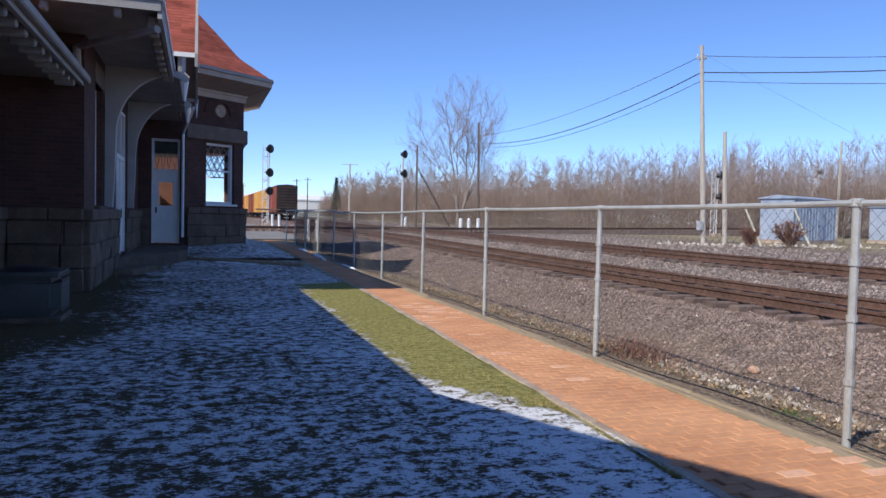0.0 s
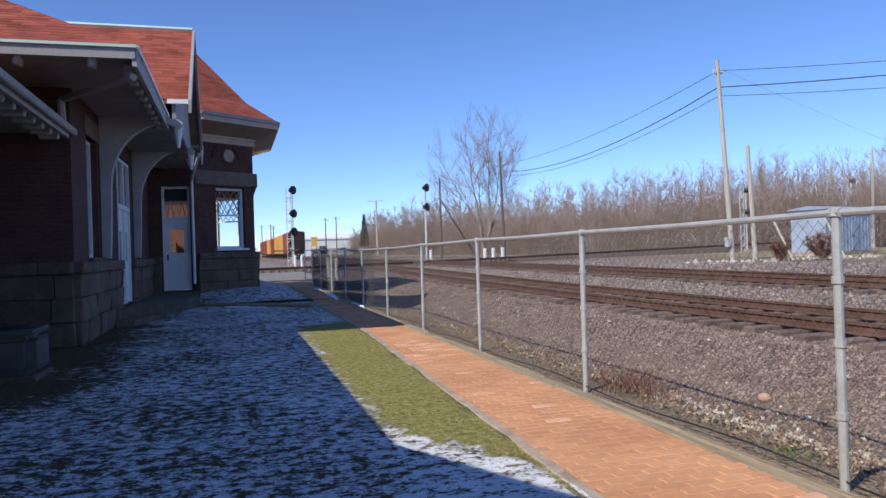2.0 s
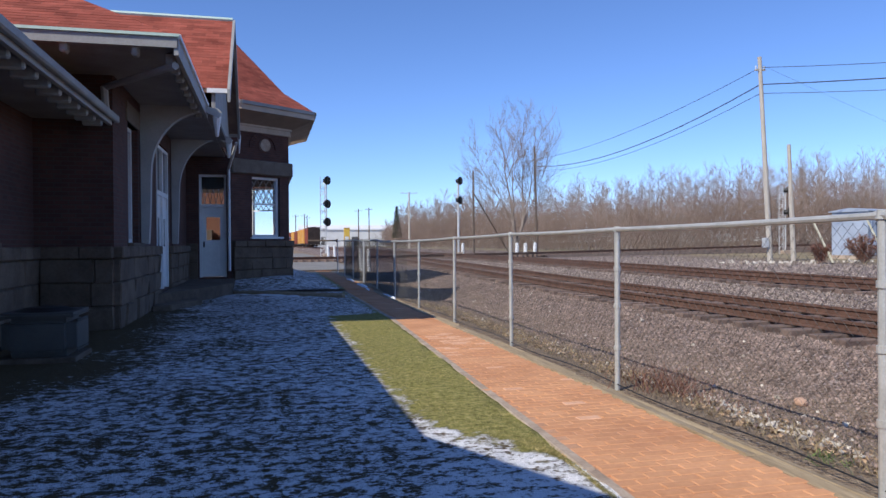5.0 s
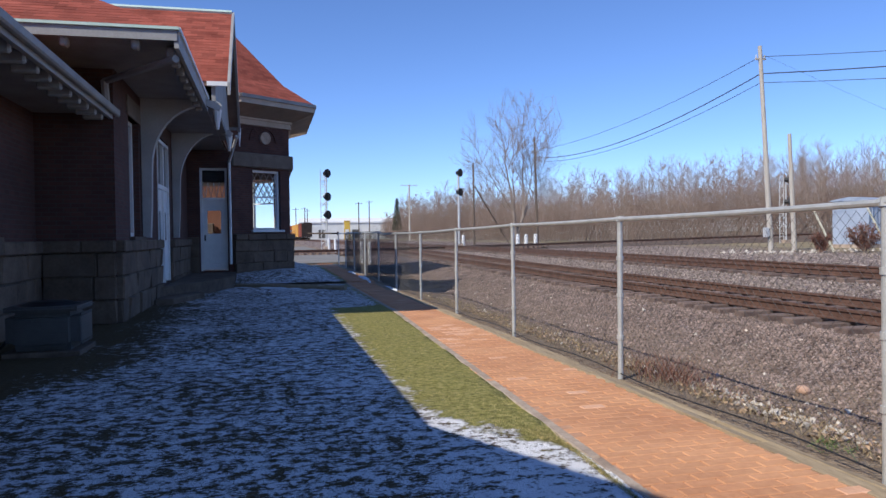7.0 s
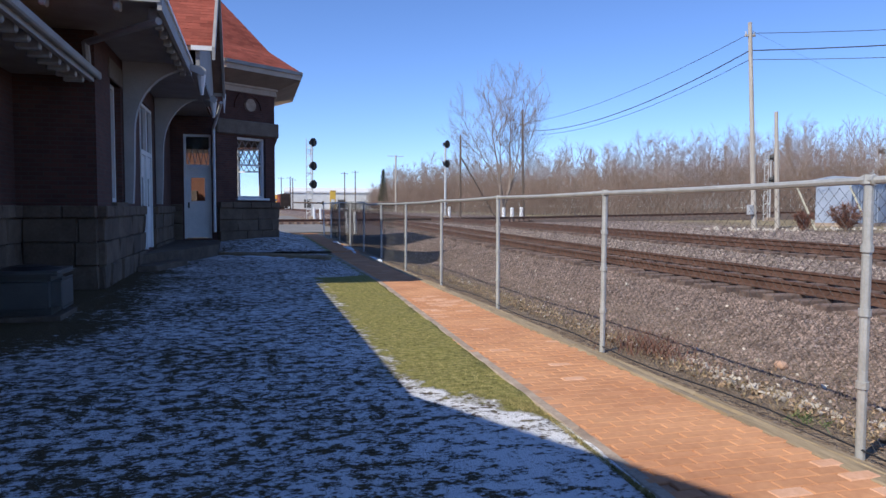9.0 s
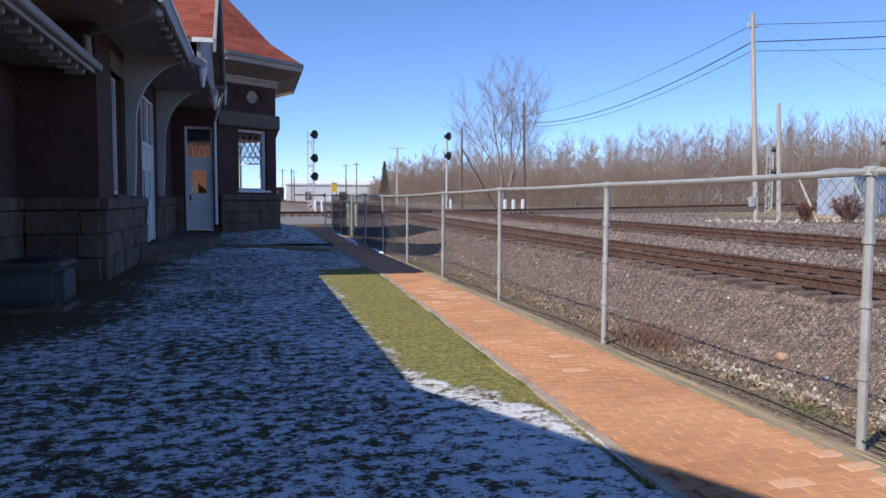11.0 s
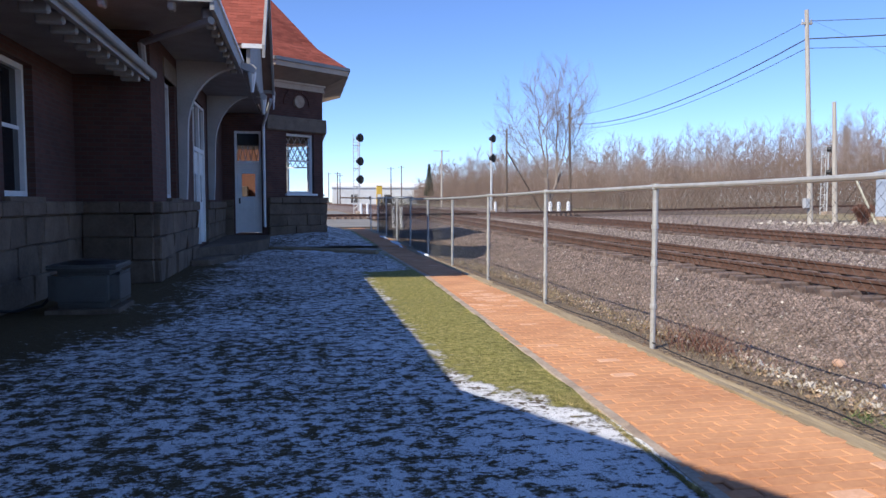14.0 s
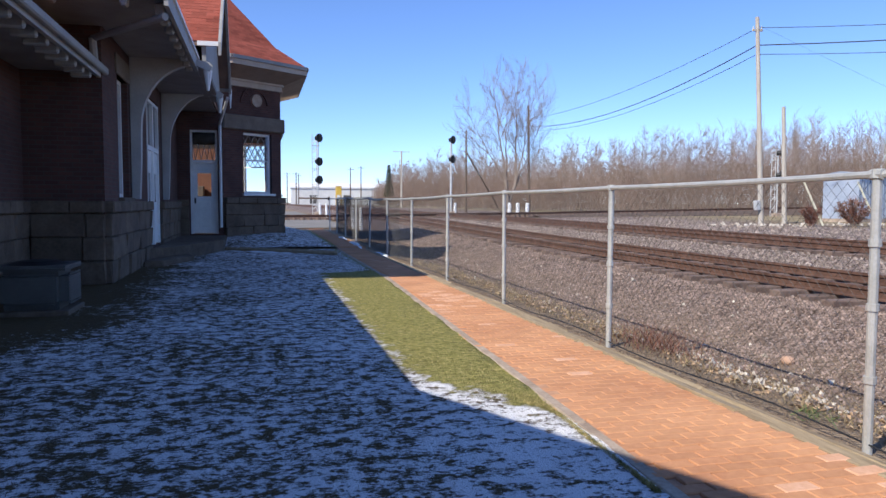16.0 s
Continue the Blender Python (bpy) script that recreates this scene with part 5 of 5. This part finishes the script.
def woods():
    """The far edge of a leafless wood: stems, limbs and twigs, with brush below."""
    rnd = random.Random(9)
    ridge = [(9.3, 300, 15), (11, 200, 14.2), (14, 150, 13.2), (18, 120, 11.8), (23, 106, 11), (28, 98, 11.5), (34, 92, 12), (40, 88, 12), (47, 86, 12), (56, 86, 12)]

    def at(b):
        for (b0, d0, h0), (b1, d1, h1) in zip(ridge, ridge[1:]):
            if b0 <= b <= b1:
                f = (b - b0) / (b1 - b0)
                return d0 + f * (d1 - d0), h0 + f * (h1 - h0)
        return ridge[-1][1:]
    verts, faces = [], []
    brush, pale = ([], []), ([], [])

    def twig(group, c, g, width, view):
        tv, tf = group
        s = g.cross(view).normalized() * width
        n = len(tv)
        tv += [tuple(c - s), tuple(c + s), tuple(c + g)]
        tf.append((n, n + 1, n + 2))

    def swell(b):
        return 0.5 + 0.5 * noise.noise((b * 0.55, 3.0, 0)) + 0.22 * noise.noise((b * 2.1, 9.0, 0))
    # tall trees: steep, thin branches that end in fine sprays
    for k in range(520):
        b = 9.3 + 46.7 * rnd.random() ** 0.9
        d, h = at(b)
        back = rnd.random() ** 1.3
        d *= 1.02 + 0.3 * back
        h *= (0.70 + 0.32 * swell(b)) * rnd.uniform(0.75, 1.1) * (1 + 0.12 * back)
        w = d / 100
        x, y = d * math.sin(radians(b)), d * math.cos(radians(b))
        view = Vector((x, y, 0))
        p = Vector((x, y, far_z(x, y) - 0.2))
        top = p + Vector((rnd.gauss(0, 0.035), rnd.gauss(0, 0.035), 1)) * h
        tone = 0.15 + 0.85 * rnd.random() ** 2
        tri_rod(verts, faces, p, top, 0.06 * w * rnd.uniform(0.5, 1.3), 0.008 * w)
        for _ in range(20):
            f = rnd.uniform(0.3, 0.97)
            q = p.lerp(top, f)
            a = rnd.uniform(0, 6.283)
            e = Vector((math.cos(a), math.sin(a), rnd.uniform(0.7, 2.2))).normalized() * h * rnd.uniform(0.12, 0.3) * (1.2 - 0.8 * f)
            tri_rod(verts, faces, q, q + e, 0.014 * w, 0.004 * w)
            for _ in range(17):
                c = q + e * rnd.uniform(0.2, 1)
                g = (e.normalized() + Vector((rnd.gauss(0, 0.5), rnd.gauss(0, 0.5), rnd.gauss(0.25, 0.35)))).normalized() * rnd.uniform(0.3, 1.0) * w
                twig(pale if rnd.random() < tone else brush, c, g, 0.0042 * w, view)
    # thickets below them: upright shoots, in clumps of uneven height
    for k in range(2400):
        b = 9.3 + 46.7 * rnd.random() ** 0.9
        d, h = at(b)
        d *= 0.96 + 0.24 * rnd.random()
        w = d / 100
        x, y = d * math.sin(radians(b)), d * math.cos(radians(b))
        view = Vector((x, y, 0))
        ch, cr = h * (0.64 + 0.36 * swell(b + 17)) * rnd.uniform(0.55, 1.06), rnd.uniform(0.9, 2.0) * w
        for _ in range(120):
            a, q = rnd.uniform(0, 6.283), math.sqrt(rnd.random())
            c = Vector((x + math.cos(a) * q * cr, y + math.sin(a) * q * cr, far_z(x, y) + (ch * (1 - 0.3 * q * q) - 0.8 * w) * rnd.random() ** 0.75))
            g = Vector((rnd.gauss(0, 0.5) + 0.3 * math.cos(a) * q, rnd.gauss(0, 0.5), 1)).normalized() * rnd.uniform(0.35, 1.1) * w
            twig(brush, c, g, 0.0095 * w, view)
    w = tagged(empty("far_woods"), "leafless brown winter woods beyond the tracks", "woods", kind="stuff")
    for name, (v, f), mat in (("stems", (verts, faces), PALEBARK), ("twigs", brush, TWIG), ("crown_twigs", pale, PALETWIG)):
        me = bpy.data.meshes.new(name)
        me.from_pydata(v, [], f)
        me.materials.append(mat)
        tagged(part(name, me, None, w), kind="stuff")


def blades(name, label, count, place, size, mat, seed, lean=0.5):
    rnd = random.Random(seed)
    v, f = [], []
    for _ in range(count):
        x, y, z = place(rnd)
        h = rnd.uniform(*size)
        a = rnd.uniform(0, 6.283)
        w = min(h * 0.09, 0.0035)
        s = Vector((math.cos(a), math.sin(a), 0)) * w
        t = Vector((rnd.gauss(0, lean) * h, rnd.gauss(0, lean) * h, h))
        k = len(v)
        p = Vector((x, y, z))
        v += [tuple(p - s), tuple(p + s), tuple(p + t)]
        f.append((k, k + 1, k + 2))
    me = bpy.data.meshes.new(name)
    me.from_pydata(v, [], f)
    me.materials.append(mat)
    tagged(part(name, me, None), label, "grass", kind="stuff")


def leaves(name, label, count, place, size, mat, seed):
    """Fallen leaves: each a small folded pair of faces lying loosely."""
    rnd = random.Random(seed)
    v, f = [], []
    for _ in range(count):
        m = pose(*place(rnd), rnd.gauss(0, 22), rnd.gauss(0, 22), rnd.uniform(0, 360))
        a = rnd.uniform(*size)
        b, k = a * rnd.uniform(0.35, 0.7), len(v)
        for p in ((-a, 0, 0.004), (0, -b, 0.006 + 0.3 * b), (a, 0, 0.004), (0, b, 0.006 + 0.3 * b)):
            v.append(tuple(m @ Vector(p)))
        f += [(k, k + 1, k + 2), (k, k + 2, k + 3)]
    me = bpy.data.meshes.new(name)
    me.from_pydata(v, [], f)
    me.materials.append(mat)
    tagged(part(name, me, None), label, "leaves", kind="stuff")


def growth():
    def turf(r):
        y = 3.2 + 11.5 * r.random() ** 1.3
        lo, hi = 1.36 + max(0.0, min(1.1, 0.52 * (5.8 - y))), 1.845 + 0.038 * y
        return hi - (hi - min(lo, hi - 0.03)) * r.random(), y, -0.005
    blades("grass_blades", "short yellow-green winter grass", 26000, turf, (0.008, 0.026), BLADES, 31)
    def turf_shade(r):
        y = 2.6 + 12 * r.random() ** 1.4
        return r.uniform(-2.6, 1.2), y, -0.005
    blades("grass_blades", "dull grass poking through thin snow", 9000, turf_shade, (0.012, 0.028), SHADEGRASS, 32)
    def weeds(r):
        x, y = 3.6 + abs(r.gauss(0, 0.6)), 3 + 14 * r.random()
        return x, y, ground_z(x, y)
    blades("dry_weeds", "thin dry weeds along the fence", 2600, weeds, (0.03, 0.10), DRYWEED, 33, 0.7)
    def tuft(r):
        x, y = 3.64 + r.gauss(0, 0.07), 4.14 + r.gauss(0, 0.09)
        return x, y, ground_z(x, y)
    blades("green_tuft", "small green weed tuft at the fence foot", 110, tuft, (0.015, 0.05), GREEN, 37, 0.8)
    def litter(r):
        x, y = 3.65 + abs(r.gauss(0, 0.75)), 2.4 + 12 * r.random() ** 1.2
        return x, y, ground_z(x, y)
    leaves("leaf_litter", "curled tan leaves and chips on the dirt by the fence", 2600, litter, (0.012, 0.038), LITTER, 36)
    def bank(r):
        x = r.uniform(24, 60)
        y = r.uniform(28, 75)
        return x, y, ground_z(x, y)
    blades("dry_grass", "tan dry grass beyond the tracks", 5000, bank, (0.12, 0.35), DRYWEED, 34, 0.5)
    def clump(r):
        x, y = 3.90 + r.gauss(0, 0.2), 6.47 + r.gauss(0, 0.28)
        return x, y, ground_z(x, y)
    blades("weed_clump", "reddish dry weed clump at the fence", 420, clump, (0.08, 0.3), BRUSH, 35, 0.6)


big_tree(25.6, 72.0, 4)
conifer(36.6, 205.0, 12.0, 8)
woods()
growth()


# ---- trains ----
def boxcar(length, side, end, label, ribs=True):
    """A boxcar standing on the rail head, its rear end at the origin and running along +y."""
    c = tagged(empty("boxcar"), label, "boxcar", "freight cars")
    L = length
    part("body", boxed(-1.52, 1.52, 0.6, L - 0.6, 1.1, 5.05, bev=0.04), side, c)
    part("roof", prism(bmesh.new(), [(-1.58, 0.5, 5.0), (1.58, 0.5, 5.0), (1.4, 0.5, 5.18), (0, 0.5, 5.3), (-1.4, 0.5, 5.18)], (0, L - 1.0, 0)), end, c)
    part("frame_sill", boxed(-1.3, 1.3, 0.1, L - 0.1, 0.85, 1.12), CARDARK, c)
    part("end_wall", boxed(-1.54, 1.54, 0.52, 0.62, 1.05, 5.1, bev=0.02), end, c, "dark corrugated car end")
    for k in range(9):
        part("end_rib", boxed(-1.45, 1.45, 0.44, 0.54, 1.3 + 0.42 * k, 1.44 + 0.42 * k, bev=0.02), end, c)
    for s in (-1, 1):
        x0, x1 = sorted((s * 1.52, s * 1.6))
        part("sliding_door", boxed(x0, x1, L / 2 - 1.5, L / 2 + 1.5, 1.1, 4.9, bev=0.02), side, c)
        for k in range(13):
            y = 0.9 + (L - 1.8) * k / 12
            part("side_post", boxed(*sorted((s * 1.5, s * 1.57)), y - 0.06, y + 0.06, 1.1, 5.0), side, c)
        lad = bmesh.new()
        for k in range(9):
            rod(lad, (s * 1.0, 0.42, 1.3 + 0.35 * k), (s * 1.45, 0.42, 1.3 + 0.35 * k), 0.02, n=4)
        part("ladder", lad, CARDARK, c)
    part("coupler", boxed(-0.12, 0.12, -0.25, 0.5, 0.75, 1.0, bev=0.03), CARDARK, c)
    for yc in (2.4, L - 2.4):
        tr = part("truck", boxed(-1.05, 1.05, yc - 1.0, yc + 1.0, 0.4, 0.75, bev=0.05), CARDARK, c)
        for yw in (yc - 0.85, yc + 0.85):
            for s in (-1, 1):
                part("wheel", disc(bmesh.new(), (s * 0.75, yw, 0.42), (1, 0, 0), 0.42, 0.13, 16), RAIL, tr)
    return c


def warehouse():
    """A long low shed across the yard, its white roof edge catching the sun."""
    w = tagged(empty("warehouse", pose(15.0, 330.0, far_z(20, 330), 0, 0, -1.5)), "long pale grey warehouse with a white roof edge", "warehouse")
    part("wall", boxed(0, 54, 0, 22, -0.3, 7.6), CARSILVER, w)
    part("roof", prism(bmesh.new(), [(-0.4, -0.5, 7.4), (-0.4, -0.5, 8.0), (-0.4, 5.5, 9.8), (-0.4, 16.5, 9.8), (-0.4, 22.5, 8.0), (-0.4, 22.5, 7.4)], (54.8, 0, 0)), WHITE, w, "white metal roof")
    for k in range(18):
        part("wall_panel", boxed(0.3 + 3 * k, 2.8 + 3 * k, -0.06, 0, 0.2, 7.2), CARSILVER, w)
    for k in range(3):
        part("dock_door", boxed(8 + 15 * k, 11.4 + 15 * k, -0.14, -0.06, 0.6, 4.4), ACMETAL, w, "grey dock door")
    t = tagged(empty("loading_tower", pose(32.6, 300.0, far_z(30, 300))), "yellow steel loading tower in the rail yard", "tower")
    part("casing", boxed(-1.1, 1.1, -1.1, 1.1, 4.2, 7.6, bev=0.05), CARYELLOW, t)
    part("cap", boxed(-1.25, 1.25, -1.25, 1.25, 7.6, 7.8), CARYELLOW, t)
    for x in (-1, 1):
        for y in (-1, 1):
            part("leg", boxed(x - 0.12, x + 0.12, y - 0.12, y + 0.12, -0.2, 4.2), CARYELLOW, t)


LENGTH = 16.2
cars = [boxcar(LENGTH, m, e, l) for m, e, l in (
    (CARRED, CARDARK, "oxide red boxcar with a sooty black end"), (CARORANGE, CARORANGE, "faded orange boxcar in the train"),
    (CARORANGE, CARORANGE, "faded orange boxcar in the train"), (CARRED, CARRED, "oxide red boxcar in the train"),
    (CARORANGE, CARORANGE, "faded orange boxcar in the train"), (CARRED, CARRED, "oxide red boxcar in the train"),
    (CARRED, CARRED, "oxide red boxcar in the train"))]
warehouse()


def motions():
    """The freight train draws away along the near track."""
    for k, c in enumerate(cars):
        rows = []
        for i in range(17):
            y = 110 + 15.3 * i + LENGTH * k
            turn = math.degrees(math.atan2(lane(y + LENGTH) - lane(y), LENGTH))
            rows.append((i, pose(lane(y), y, bed_z(100) + 0.16, 0, 0, -turn)))
        walk(c, rows)


motions()
